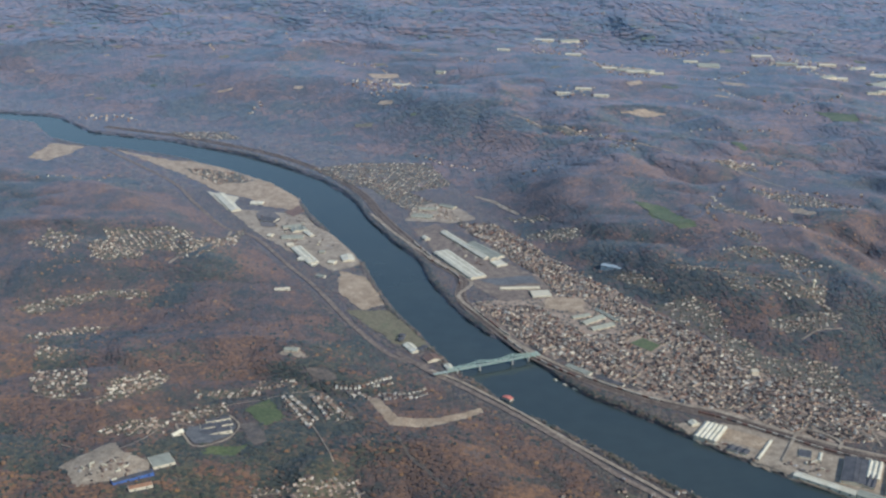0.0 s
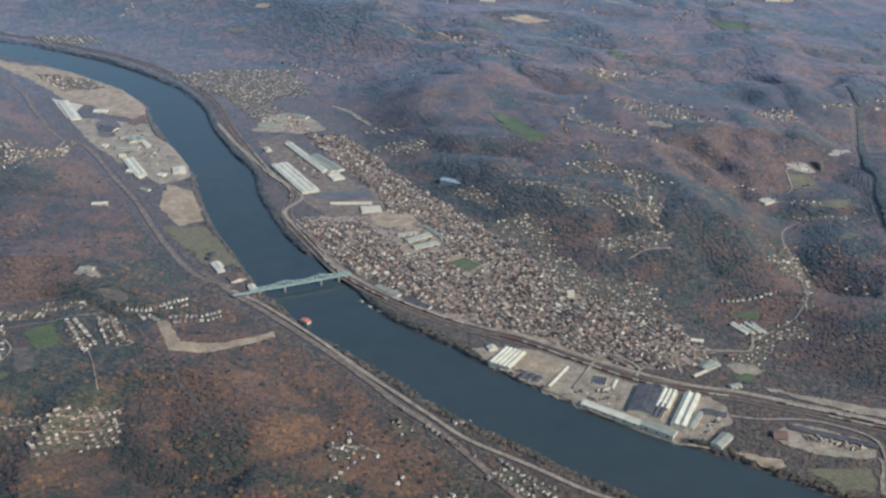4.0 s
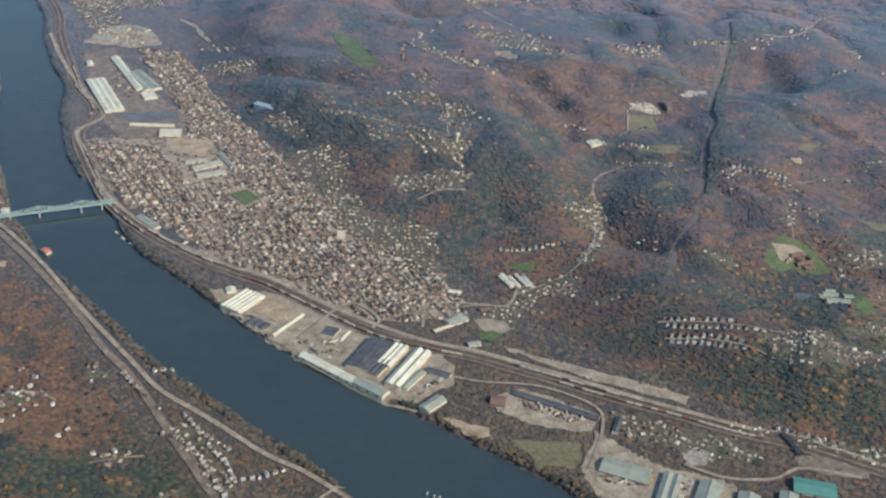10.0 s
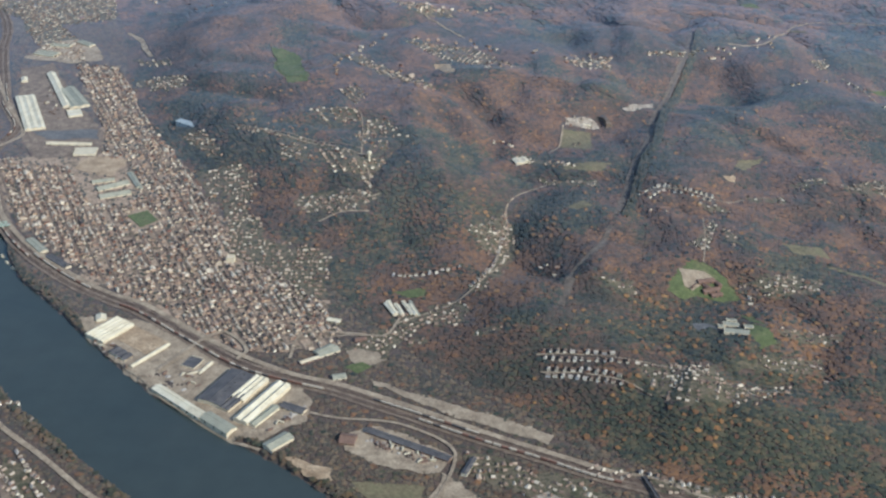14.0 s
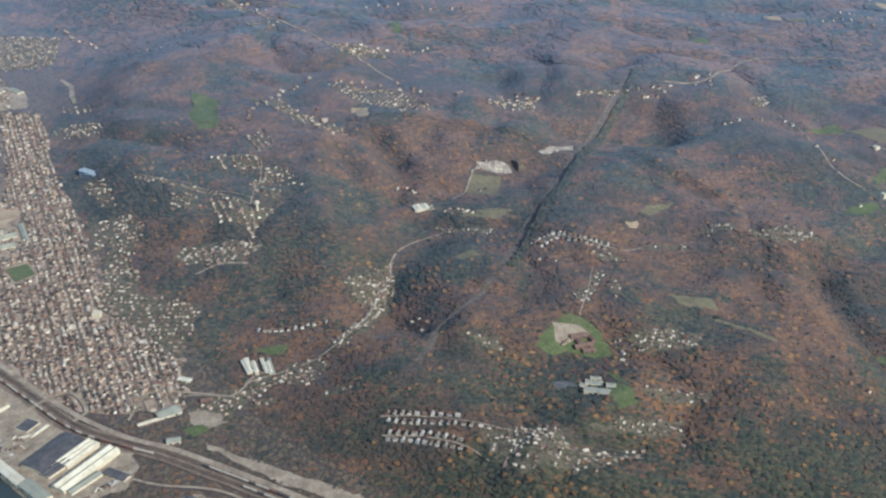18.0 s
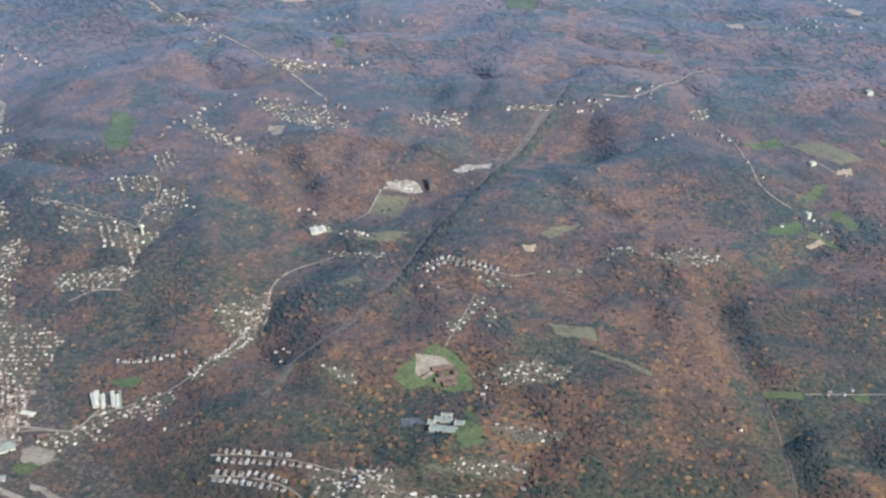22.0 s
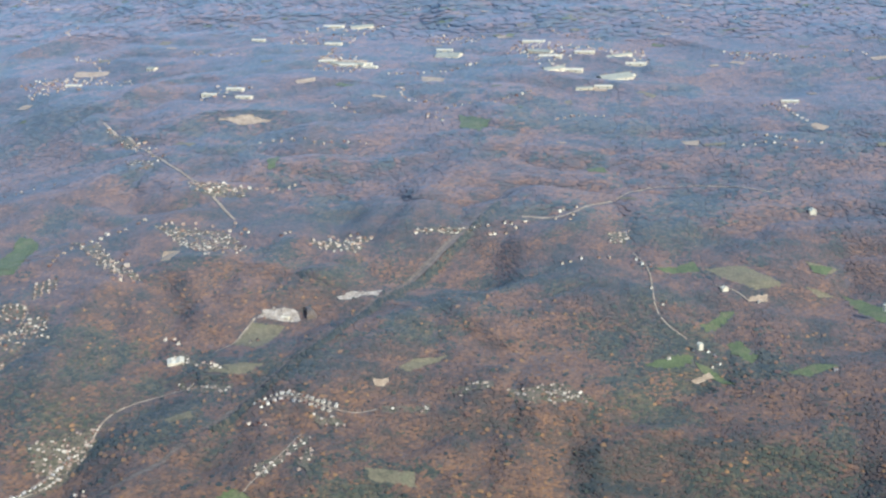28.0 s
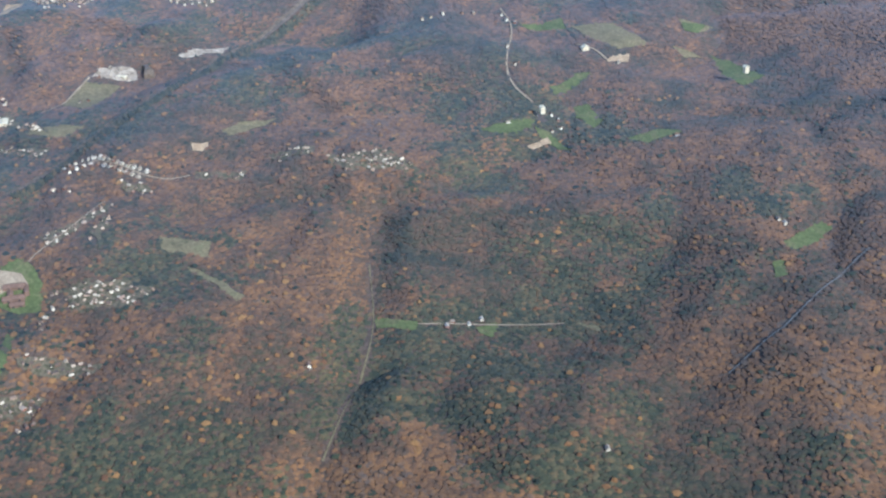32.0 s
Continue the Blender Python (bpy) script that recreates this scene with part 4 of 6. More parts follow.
hall("works_block", [(58, 1110), (57, 1115), (98, 1112)], 3, CREAM, CREAM, "long cream works block by the yard", "factory", 1, 0.15, 5)
hall("works_block", [(87, 1105), (91, 1090), (106, 1108)], 3, CREAM, CREAM, "cream flat-roofed works in town", "factory", 1, 0.15, 2, flat=True)
for q in ([(122, 1041), (125, 1036), (139, 1048)], [(129, 1028), (133, 1021), (150, 1045)], [(136, 1015), (141, 1009), (158, 1027)], [(147, 1059), (151, 1061), (163, 1032)], [(154, 1048), (156, 1049), (167, 1030)]):
    hall("town_works", q, 2.5, GREY, CREAM, "long low works sheds in the town", "factory", 1, 0.2, 3)
hall("town_tower", [(264, 921), (270, 922), (264, 916)], 7, CREAM, CREAM, "tall pale block above the town roofs", "tower block", 1, 0.2, 1, flat=True)
hall("scrap_hall", [(391, 720), (392, 725), (442, 697)], 3, SLATE, BROWNROOF, "very long dark-roofed hall with red brick walls", "factory", 1, 0.15, 8)
hall("brick_hall", [(377, 708), (381, 717), (386, 707)], 3, BROWNROOF, BROWNROOF, "brown brick hall of the scrapyard", "factory", 1, 0.2, 1)
hall("small_hall", [(455, 702), (458, 700), (450, 687)], 3, SLATE, WHITE, "small hall with dark roof and white end", "factory", 1, 0.2, 2)
hall("lower_works", [(443, 662), (438, 649), (469, 652)], 3, GREY, GREY, "grey-green roofed works near the river", "factory", 1, 0.12, 3)
hall("lower_works", [(476, 650), (486, 647), (463, 614)], 4, GREY, CREAM, "grey twin-gabled works shed", "factory", 2, 0.18, 5)
hall("lower_works", [(496, 645), (508, 641), (485, 617)], 4, GREY, CREAM, "broad grey-roofed works shed", "factory", 1, 0.15, 5)
hall("lower_works", [(516, 636), (528, 634), (508, 612)], 4, GREY, CREAM, "grey-roofed works shed near the river", "factory", 1, 0.15, 4)
hall("lower_works", [(540, 638), (550, 636), (532, 615)], 4, GREY, CREAM, "grey-roofed works shed with white gable", "factory", 1, 0.15, 4)
hall("green_works", [(551, 652), (548, 639), (574, 647)], 3, GREENROOF, GREY, "works shed with a green roof", "factory", 1, 0.12, 3)
hall("west_hall", [(-288, 1427), (-278, 1434), (-255, 1359)], 3, WHITE, CREAM, "white hall across the river", "factory", 1, 0.1, 3)
hall("west_hall", [(-168, 1231), (-158, 1237), (-143, 1181)], 3, WHITE, CREAM, "white twin hall across the river", "factory", 2, 0.15, 3)
hall("west_hall", [(-111, 1206), (-97, 1203), (-107, 1189)], 3, WHITE, CREAM, "white store on the river flat", "factory", 1, 0.1, 1)
hall("west_hall", [(-177, 1296), (-160, 1302), (-172, 1284)], 3, GREY, CREAM, "grey sheds across the river", "factory", 2, 0.15, 1)
hall("west_store", [(1, 933), (6, 937), (4, 925)], 3, WHITE, WHITE, "white block at the bridge end", "store", 1, 0.15, 1)
hall("west_store", [(-36, 975), (-28, 978), (-27, 958)], 2.5, WHITE, CREAM, "white store beside dark tanks", "store", 1, 0.15, 1)
hall("west_store", [(-18, 949), (-5, 954), (-13, 939)], 2.5, BROWNROOF, CREAM, "brown-roofed store on the bank", "store", 1, 0.15, 1)
for q in ([(387, 868), (391, 869), (395, 854)], [(394, 868), (397, 868), (400, 855)], [(404, 869), (407, 868), (410, 855)]):
    hall("apartment_block", q, 3, WHITE, CREAM, "long white apartment block in the valley", "apartments", 1, 0.2, 5, group="apartment blocks")
hall("blue_hall", [(168, 1162), (167, 1154), (187, 1151)], 2.5, BLUEROOF, BLUEROOF, "pale blue roofed hall at the edge of town", "school", 2, 0.15, 2)
hall("valley_works", [(475, 1117), (487, 1122), (479, 1108)], 2.5, WHITE, CREAM, "white works in the valley", "factory", 2, 0.15, 2)
for q in ([(610, 908), (612, 904), (622, 912)], [(613, 900), (615, 896), (625, 905)], [(619, 897), (621, 894), (627, 900)], [(612, 907), (615, 908), (617, 899)], [(621, 911), (624, 911), (626, 903)], [(605, 898), (607, 900), (609, 904)]):
    hall("institution_wing", q, 3, BROWNROOF, BROWNROOF, "red brick wing of a hilltop institution", "institution", 1, 0.2, 2, group="institution wings")
for q in ([(620, 842), (621, 836), (637, 840)], [(621, 853), (622, 848), (632, 852)], [(624, 858), (625, 855), (631, 858)], [(634, 847), (635, 843), (640, 847)], [(617, 849), (618, 845), (621, 849)]):
    hall("school_block", q, 2.4, GREY, CREAM, "low school block with a pale flat roof", "school", 1, 0.1, 2, group="school blocks", flat=True)
for q in ([(-189, 803), (-185, 796), (-164, 814)], [(-188, 817), (-185, 812), (-165, 826)], [(-186, 828), (-184, 824), (-168, 835)], [(-178, 822), (-173, 824), (-172, 806)]):
    hall("hill_school", q, 2.6, SLATE, CREAM, "dark flat-roofed wing of a hill school", "school", 1, 0.1, 4, group="hill school wings", flat=True)
hall("shop_row", [(-212, 749), (-204, 735), (-198, 757)], 2.4, GREY, CREAM, "grey-roofed shop with a cream front", "shop", 1, 0.1, 2, flat=True)
hall("shop_row", [(-230, 718), (-227, 713), (-205, 733)], 2.4, SLATE, BLUEFRONT, "long dark-roofed shop row with a blue front", "shop", 1, 0.1, 4, flat=True)
hall("shop_row", [(-217, 713), (-215, 708), (-202, 720)], 2.2, REDBROWN, CREAM, "small shop with an orange-brown roof", "shop", 1, 0.1, 2, flat=True)
hall("hill_church", [(-204, 788), (-202, 784), (-198, 796)], 3, WHITE, CREAM, "pale church hall beside the houses", "church", 1, 0.3, 2)
hall("club_house", [(887, 1196), (890, 1198), (889, 1193)], 1.4, WHITE, CREAM, "white club house among fairways", "club house", 1, 0.25, 1)
hall("ridge_barn", [(1034, 1281), (1037, 1283), (1036, 1278)], 1.5, WHITE, CREAM, "white barn at the end of a pasture", "barn", 1, 0.3, 1)
hall("ridge_barn", [(904, 1307), (909, 1310), (906, 1304)], 1.4, WHITE, CREAM, "white barn beside a drive", "barn", 1, 0.3, 1)
hall("far_barn", [(988, 1508), (994, 1510), (989, 1502)], 4, WHITE, WHITE, "white barn far off in the woods", "barn", 1, 0.3, 1)
hall("hill_store", [(-138, 939), (-136, 945), (-126, 937)], 2.2, GREY, CREAM, "pale roofed store on a hill lot", "store", 1, 0.15, 1)
hall("river_store", [(106, 932), (110, 937), (124, 914)], 2.6, GREY, CREAM, "long grey-roofed store beside the river", "factory", 1, 0.15, 3)
hall("river_store", [(130, 908), (134, 912), (150, 893)], 2.6, SLATE, CREAM, "long dark-roofed store beside the river", "factory", 1, 0.15, 3)
for q in ([(-38, 1340), (-30, 1352), (-14, 1334)], [(-30, 1368), (-26, 1376), (-8, 1366)], [(-6, 1384), (0, 1390), (12, 1372)]):
    hall("north_works", q, 3, GREY, CREAM, "pale works shed north of the upper mill", "factory", 2, 0.15, 2, group="north works")
for q, top in (([(-187, 1305), (-185, 1297), (-166, 1312)], GREY), ([(-182, 1273), (-179, 1261), (-158, 1273)], GREY), ([(-158, 1294), (-160, 1286), (-146, 1273)], WHITE), ([(-197, 1278), (-196, 1269), (-192, 1276)], WHITE), ([(-141, 1181), (-141, 1175), (-136, 1183)], WHITE), ([(-135, 1222), (-135, 1215), (-129, 1222)], GREY), ([(-236, 1400), (-234, 1389), (-221, 1398)], WHITE), ([(-120, 1192), (-120, 1183), (-113, 1189)], WHITE), ([(-154, 1203), (-151, 1192), (-142, 1200)], WHITE), ([(-210, 1340), (-202, 1320), (-193, 1333)], SLATE), ([(-175, 1246), (-172, 1237), (-168, 1248)], CREAM), ([(-130, 1151), (-130, 1145), (-121, 1147)], GREY), ([(-169, 1106), (-168, 1101), (-154, 1109)], CREAM)):
    hall("flat_works", q, 2.6, top, CREAM, "low works shed on the west river flat", "factory", 1, 0.12, 2, group="works of the west flat")
for q, top, side in (([(340, 790), (342, 788), (351, 798)], CREAM, BROWNROOF), ([(347, 803), (351, 798), (357, 813)], GREY, CREAM), ([(363, 777), (367, 773), (371, 780)], GREY, CREAM), ([(388, 872), (391, 873), (394, 857)], WHITE, CREAM), ([(399, 873), (401, 874), (407, 856)], WHITE, CREAM), ([(404, 874), (406, 874), (412, 855)], GREY, CREAM), ([(351, 846), (354, 841), (360, 844)], WHITE, CREAM), ([(335, 839), (337, 835), (343, 840)], BROWNROOF, CREAM), ([(372, 821), (374, 818), (379, 824)], BROWNROOF, BROWNROOF)):
    hall("mouth_works", q, 2.4, top, side, "low works building at the mouth of the side valley", "factory", 1, 0.15, 2, group="works at the valley mouth")
hall("valley_hall", [(348, 803), (350, 795), (360, 812)], 2.5, GREY, CREAM, "grey hall beside the railway", "factory", 1, 0.12, 2)

# dark oil tanks on the west bank
for x, y in [(-37, 994), (-38, 986), (-16, 969), (-20, 964)]:
    tank = thing("storage_tank", x, y, high(x, y), "dark round storage tank with a flat top", "tank", "oil tanks")
    ring = [(3.2 * math.cos(a * math.pi / 12), 3.2 * math.sin(a * math.pi / 12)) for a in range(24)]
    v = [(p, q, z) for z in (-0.5, 2.6) for p, q in ring]
    part("shell", mesh("shell", v, [(i, (i + 1) % 24, 24 + (i + 1) % 24, 24 + i) for i in range(24)], [SLATE]), tank)
    v = [(p * 1.03, q * 1.03, 2.6) for p, q in ring] + [(0, 0, 3.1)]
    part("top", mesh("top", v, [(i, (i + 1) % 24, 24) for i in range(24)], [SLATE]), tank)
# white water tower on the hill above the town
x, y = [(355, 1057)][0]
tower = thing("water_tower", x, y, high(x, y), "white water tower on a single stem", "water tower")
def lathe(name, rows, material, sides=20):
    v = [(r * math.cos(a * math.tau / sides), r * math.sin(a * math.tau / sides), z) for r, z in rows for a in range(sides)]
    f = [(j * sides + i, j * sides + (i + 1) % sides, (j + 1) * sides + (i + 1) % sides, (j + 1) * sides + i) for j in range(len(rows) - 1) for i in range(sides)]
    return mesh(name, v, f, [material])
part("stem", lathe("stem", [(1.5, -1), (1.0, 1), (0.8, 5.5)], WHITE), tower)
part("bowl", lathe("bowl", [(0.8, 5.2), (1.8, 6.0), (2.2, 7.0), (1.8, 8.0), (0.8, 8.7), (0.01, 8.9)], WHITE), tower)

for x, y, w in ((183, 2406, 40), (233, 2265, 30), (281, 2091, 26), (322, 2065, 30), (361, 2060, 24), (447, 2196, 26), (582, 2231, 36), (629, 2098, 34), (679, 2131, 30), (759, 2091, 30), (181, 1866, 22), (238, 1852, 24), (102, 2262, 24), (212, 1883, 26), (338, 2074, 34), (665, 2038, 36), (748, 2030, 30), (974, 1876, 22), (-86, 1956, 26), (728, 1953, 24)):
    hall("far_store", [(x, y), (x + w * 0.06, y + w * 0.3), (x + w, y - w * 0.1)], 5, WHITE, CREAM, "long white roofed store in a far town", "store", 1, 0.1, 2, group="far stores")
for q in ([(304, 2079), (299, 2093), (362, 2063)], [(460, 2129), (456, 2154), (498, 2125)], [(605, 2148), (605, 2161), (641, 2136)], [(651, 2013), (651, 2029), (678, 2029)], [(731, 2116), (732, 2126), (766, 2138)], [(737, 1993), (736, 2024), (777, 2015)], [(238, 2405), (236, 2421), (277, 2421)], [(-14, 2088), (-18, 2101), (1, 2084)], [(704, 1940), (705, 1948), (727, 1943)]):
    hall("far_hall", q, 5, GREY, CREAM, "long pale grey roofed hall far off", "factory", 1, 0.15, 2, group="far halls")

# mooring posts off the west bank
for x, y in [(340, 625), (344, 623), (347, 622), (350, 620), (353, 618)]:
    post = thing("mooring_post", x, y, -2, "pale round mooring post standing in the river", "mooring post", "mooring posts")
    part("shaft", lathe("shaft", [(0.45, -3), (0.45, 3.6)], CONCRETE, 10), post)
    part("cap", lathe("cap", [(0.6, 3.6), (0.6, 3.9), (0.01, 4.1)], WHITE, 10), post)

# stacks, heaps and trailers in the yards
clutter = np.random.default_rng(9)


def trailer(kind):
    ob = thing("trailer", 0, 0, 0, ("white box trailer parked in a works yard", "rust-brown box trailer parked in a works yard")[kind], "trailer", "parked trailers")
    part("box", box_mesh("trailer_box", (-1.9, 1.9, -0.42, 0.42, 0.35, 1.25), (WHITE, BROWNROOF)[kind]), ob)
    part("axle", box_mesh("trailer_axle", (0.9, 1.6, -0.4, 0.4, -0.05, 0.36), SLATE), ob)
    part("leg", box_mesh("trailer_leg", (-1.3, -1.1, -0.3, 0.3, -0.05, 0.36), SLATE), ob)
    return ob


YARDS = [([(198, 803), (223, 780), (233, 772), (214, 804)], 5), ([(246, 768), (281, 773), (284, 752), (261, 754)], 8), ([(333, 713), (353, 741), (352, 747), (339, 733)], 5), ([(389, 711), (437, 692), (436, 700), (399, 715)], 14), ([(439, 649), (468, 645), (464, 637), (440, 639)], 8), ([(485, 646), (492, 646), (483, 617), (477, 616)], 7), ([(4, 1273), (42, 1188), (54, 1153), (21, 1209)], 8), ([(-235, 1362), (-171, 1340), (-115, 1232), (-165, 1232)], 14), ([(-260, 734), (-223, 748), (-211, 727), (-238, 711)], 16)]
first = {}
heaps_v, heaps_f = [], []
for ring, count in YARDS:
    q = np.array(ring, float)
    lo, hi = q.min(0), q.max(0)
    placed = 0
    for _ in range(400):
        x, y = clutter.uniform(lo[0], hi[0]), clutter.uniform(lo[1], hi[1])
        if not inside(ring, x, y):
            continue
        if placed < count:
            kind = int(clutter.random() < 0.4)
            m = Matrix.Translation((x, y, high(x, y) + 0.55)) @ Matrix.Rotation(clutter.uniform(0, 3.1), 4, "Z")
            if kind in first:
                copy_thing(first[kind], m)
            else:
                first[kind] = trailer(kind)
                first[kind].matrix_world = m
        elif placed < count * 4:
            r, t, n = clutter.uniform(0.6, 2.2), clutter.uniform(0.4, 1.3), len(heaps_v)
            z = high(x, y) + 0.4
            for k in range(7):
                a = k * math.tau / 7
                heaps_v.append((x + r * clutter.uniform(0.6, 1.3) * math.cos(a), y + r * clutter.uniform(0.6, 1.3) * math.sin(a), z))
            heaps_v.append((x, y, z + t))
            heaps_f += [(n + k, n + (k + 1) % 7, n + 7) for k in range(7)]
        placed += 1
PALE_HEAP = []
for _ in range(46):
    x, y = clutter.uniform(521, 560), clutter.uniform(1192, 1214)
    if inside([(523, 1194), (527, 1203), (539, 1212), (551, 1213), (558, 1204), (544, 1196), (532, 1196)], x, y):
        PALE_HEAP.append((x, y, clutter.uniform(0.8, 2.4), clutter.uniform(0.6, 1.8)))
v, f = [], []
for x, y, r, t in PALE_HEAP:
    n, z = len(v), high(x, y) + 0.5
    v += [(x + r * clutter.uniform(0.6, 1.3) * math.cos(k * math.tau / 8), y + r * clutter.uniform(0.6, 1.3) * math.sin(k * math.tau / 8), z) for k in range(8)]
    v += [(x + r * 0.35 * math.cos(k * 1.57), y + r * 0.35 * math.sin(k * 1.57), z + t) for k in range(4)]
    f += [(n + 2 * k, n + 2 * k + 1, n + 8 + k) for k in range(4)] + [(n + 2 * k + 1, n + (2 * k + 2) % 8, n + 8 + (k + 1) % 4, n + 8 + k) for k in range(4)] + [(n + 8, n + 9, n + 10, n + 11)]
tagged(new("stone_heaps", mesh("stone_heaps", v, f, [ROCK])), "heaps of pale broken stone in the quarry", "heaps", kind="stuff")
face = thing("rock_outcrop", 558, 1210, high(558, 1210), "steep shaded rock outcrop at the edge of the quarry", "rock")
v, f = [], []
RIM = [(-6, 8, 2.5), (-2, 6, 5), (2, 2, 6), (4, -3, 5.5), (5, -7, 3)]
for x, y, h in RIM:
    v += [(x, y, -1.5), (x + 0.5, y + 0.3, h), (x + 3.5, y + 2, h + 0.6), (x + 8, y + 4, -1.5)]
f = [(4 * k + i, 4 * k + i + 1, 4 * k + i + 5, 4 * k + i + 4) for k in range(4) for i in range(3)] + [(0, 1, 2, 3), (19, 18, 17, 16)]
part("stone", mesh("rock_face", v, f, [SCRUB]), face)
hall("quarry_shed", [(541, 1200), (542, 1203), (548, 1199)], 2.4, WHITE, CREAM, "small white shed on the quarry floor", "shed", 1, 0.2, 1)
HEAP = mat("scrap", [(0.07, 0.055, 0.05), (0.2, 0.13, 0.09), (0.42, 0.38, 0.33)], 4, 0.9, random=0.8, fine=0.5)
tagged(new("scrap_heaps", mesh("scrap_heaps", heaps_v, heaps_f, [HEAP])), "heaps of scrap, slag and stacked steel in the yards", "heaps", kind="stuff")


# ---- houses ----
rng = np.random.default_rng(5)


def spots_in(ring, gap, rows, turn, jitter=0.5):
    """House sites in rows within an outline: places and turns."""
    ux, uy = math.cos(turn), math.sin(turn)
    q = np.array(ring, float)
    s, t = q @ (ux, uy), q @ (-uy, ux)
    a, b = np.meshgrid(np.arange(s.min(), s.max(), gap), np.arange(t.min(), t.max(), rows))
    a, b = a.ravel() + rng.uniform(-jitter, jitter, a.size), b.ravel() + rng.uniform(-jitter, jitter, a.size) * 0.6
    x, y = a * ux - b * uy, a * uy + b * ux
    k = inside(ring, x, y)
    return [(float(p), float(r), turn + (math.pi / 2 if rng.random() < 0.5 else 0)) for p, r in zip(x[k], y[k])]


def spots_on(line, gap, off=0.0):
    pts = smooth_line(line, 1.0)
    out, run = [], 0.0
    for p, q in zip(pts, pts[1:]):
        run += (q - p).length
        if run > gap:
            run = rng.uniform(-0.3, 0.3)
            d = (q - p).normalized()
            out.append((p.x - d.y * off, p.y + d.x * off, math.atan2(d.y, d.x)))
    return out


def house_parts(w, d, h, r):
    wall, wf = box(-w / 2, w / 2, -d / 2, d / 2, -1.0, h)
    wall += [(0, -d / 2, h + r), (0, d / 2, h + r)]
    wf = wf[:4] + [(4, 5, 8), (6, 7, 9)]
    o = 0.18
    roof = []
    for y in (-d / 2 - o, d / 2 + o):
        roof += [(-w / 2 - o, y, h - 0.05), (0, y, h + r + 0.12), (w / 2 + o, y, h - 0.05), (w / 2 + o, y, h - 0.2), (0, y, h + r - 0.05), (-w / 2 - o, y, h - 0.2)]
    rf = [(0, 1, 7, 6), (1, 2, 8, 7), (2, 3, 9, 8), (5, 0, 6, 11), (0, 5, 4, 1), (1, 4, 3, 2), (6, 7, 10, 11), (7, 8, 9, 10)]
    return wall, wf, roof, rf


def many_houses(name, spots, label, size=1.0):
    """A dense quarter: every house real, all of them one mesh."""
    v, f, slot = [], [], []
    zs = land(np.array([s[0] for s in spots]), np.array([s[1] for s in spots]))
    for (x, y, turn), z in zip(spots, zs):
        w, d, h = size * rng.uniform(1.5, 2.1), size * rng.uniform(1.9, 3.0), size * rng.uniform(1.0, 1.6)
        if rng.random() < 0.06:
            w, d, h = w * 1.7, d * 1.6, h * 1.2
        c, s = math.cos(turn), math.sin(turn)
        wall, wf, roof, rf = house_parts(w, d, h, size * rng.uniform(0.45, 0.85))
        for pts, faces, m in ((wall, wf, 0), (roof, rf, 1)):
            n = len(v)
            v += [(x + c * a - s * b, y + s * a + c * b, z + e) for a, b, e in pts]
            f += [tuple(n + i for i in q) for q in faces]
            slot += [m] * len(faces)
    return tagged(new(name, mesh(name, v, f, [HOUSEWALL, HOUSEROOF], slot)), label, "houses", kind="stuff")


SITES = []
PLAIN = [mat("wall_white", [(0.74, 0.68, 0.54), (0.82, 0.77, 0.64)], 5, 0.85, fine=0.15), mat("wall_cream", [(0.55, 0.48, 0.37), (0.62, 0.55, 0.43)], 5, 0.85, fine=0.15),
         mat("wall_brick", [(0.22, 0.11, 0.08), (0.28, 0.14, 0.1)], 5, 0.9, fine=0.25), mat("wall_grey", [(0.4, 0.4, 0.4), (0.47, 0.46, 0.45)], 5, 0.85, fine=0.15)]
TOPS = [mat("roof_grey", [(0.22, 0.185, 0.15), (0.3, 0.25, 0.2)], 5, 0.9, fine=0.2), mat("roof_pale", [(0.4, 0.36, 0.31), (0.48, 0.44, 0.38)], 5, 0.9, fine=0.2), mat("roof_brown", [(0.17, 0.12, 0.09), (0.23, 0.16, 0.12)], 5, 0.9, fine=0.2)]
NAMES = ("white", "cream", "red brick", "pale grey"), ("grey", "pale", "brown")
MODELS = {}


def house(x, y, turn, group):
    wi, ri, si = int(rng.choice(4, p=(0.5, 0.25, 0.1, 0.15))), int(rng.integers(3)), int(rng.integers(2))
    SITES.append((x, y))
    m = Matrix.Translation((x, y, high(x, y))) @ Matrix.Rotation(turn, 4, "Z")
    key = (wi, ri, si)
    if key in MODELS:
        ob = copy_thing(MODELS[key], m)
        return tagged(ob, group=group)
    w, d, h = (1.8, 2.5, 1.35) if si else (2.1, 2.9, 1.5)
    ob = thing("house", 0, 0, 0, f"{NAMES[0][wi]} family house with a {NAMES[1][ri]} pitched roof", "house", group)
    wall, wf, roof, rf = house_parts(w, d, h, 0.75)
    part("wall", mesh("house_wall", wall, wf, [PLAIN[wi]]), ob)
    top = part("roof", mesh("house_roof", roof, rf, [TOPS[ri]]), ob)
    part("door", box_mesh("house_door", (w / 2 - 0.02, w / 2 + 0.05, -0.2, 0.15, 0, 0.75), GLASS), ob)
    for k in (-0.32, 0.3):
        part("window", box_mesh("house_window", (w / 2 - 0.02, w / 2 + 0.04, d * k - 0.25, d * k + 0.25, 0.6, 1.1), GLASS), ob)
    part("chimney", box_mesh("house_chimney", (-0.55, -0.25, d * 0.2, d * 0.2 + 0.3, h, h + 0.95), PLAIN[2]), top, "brick chimney")
    ob.matrix_world = m
    MODELS[key] = ob
    return ob


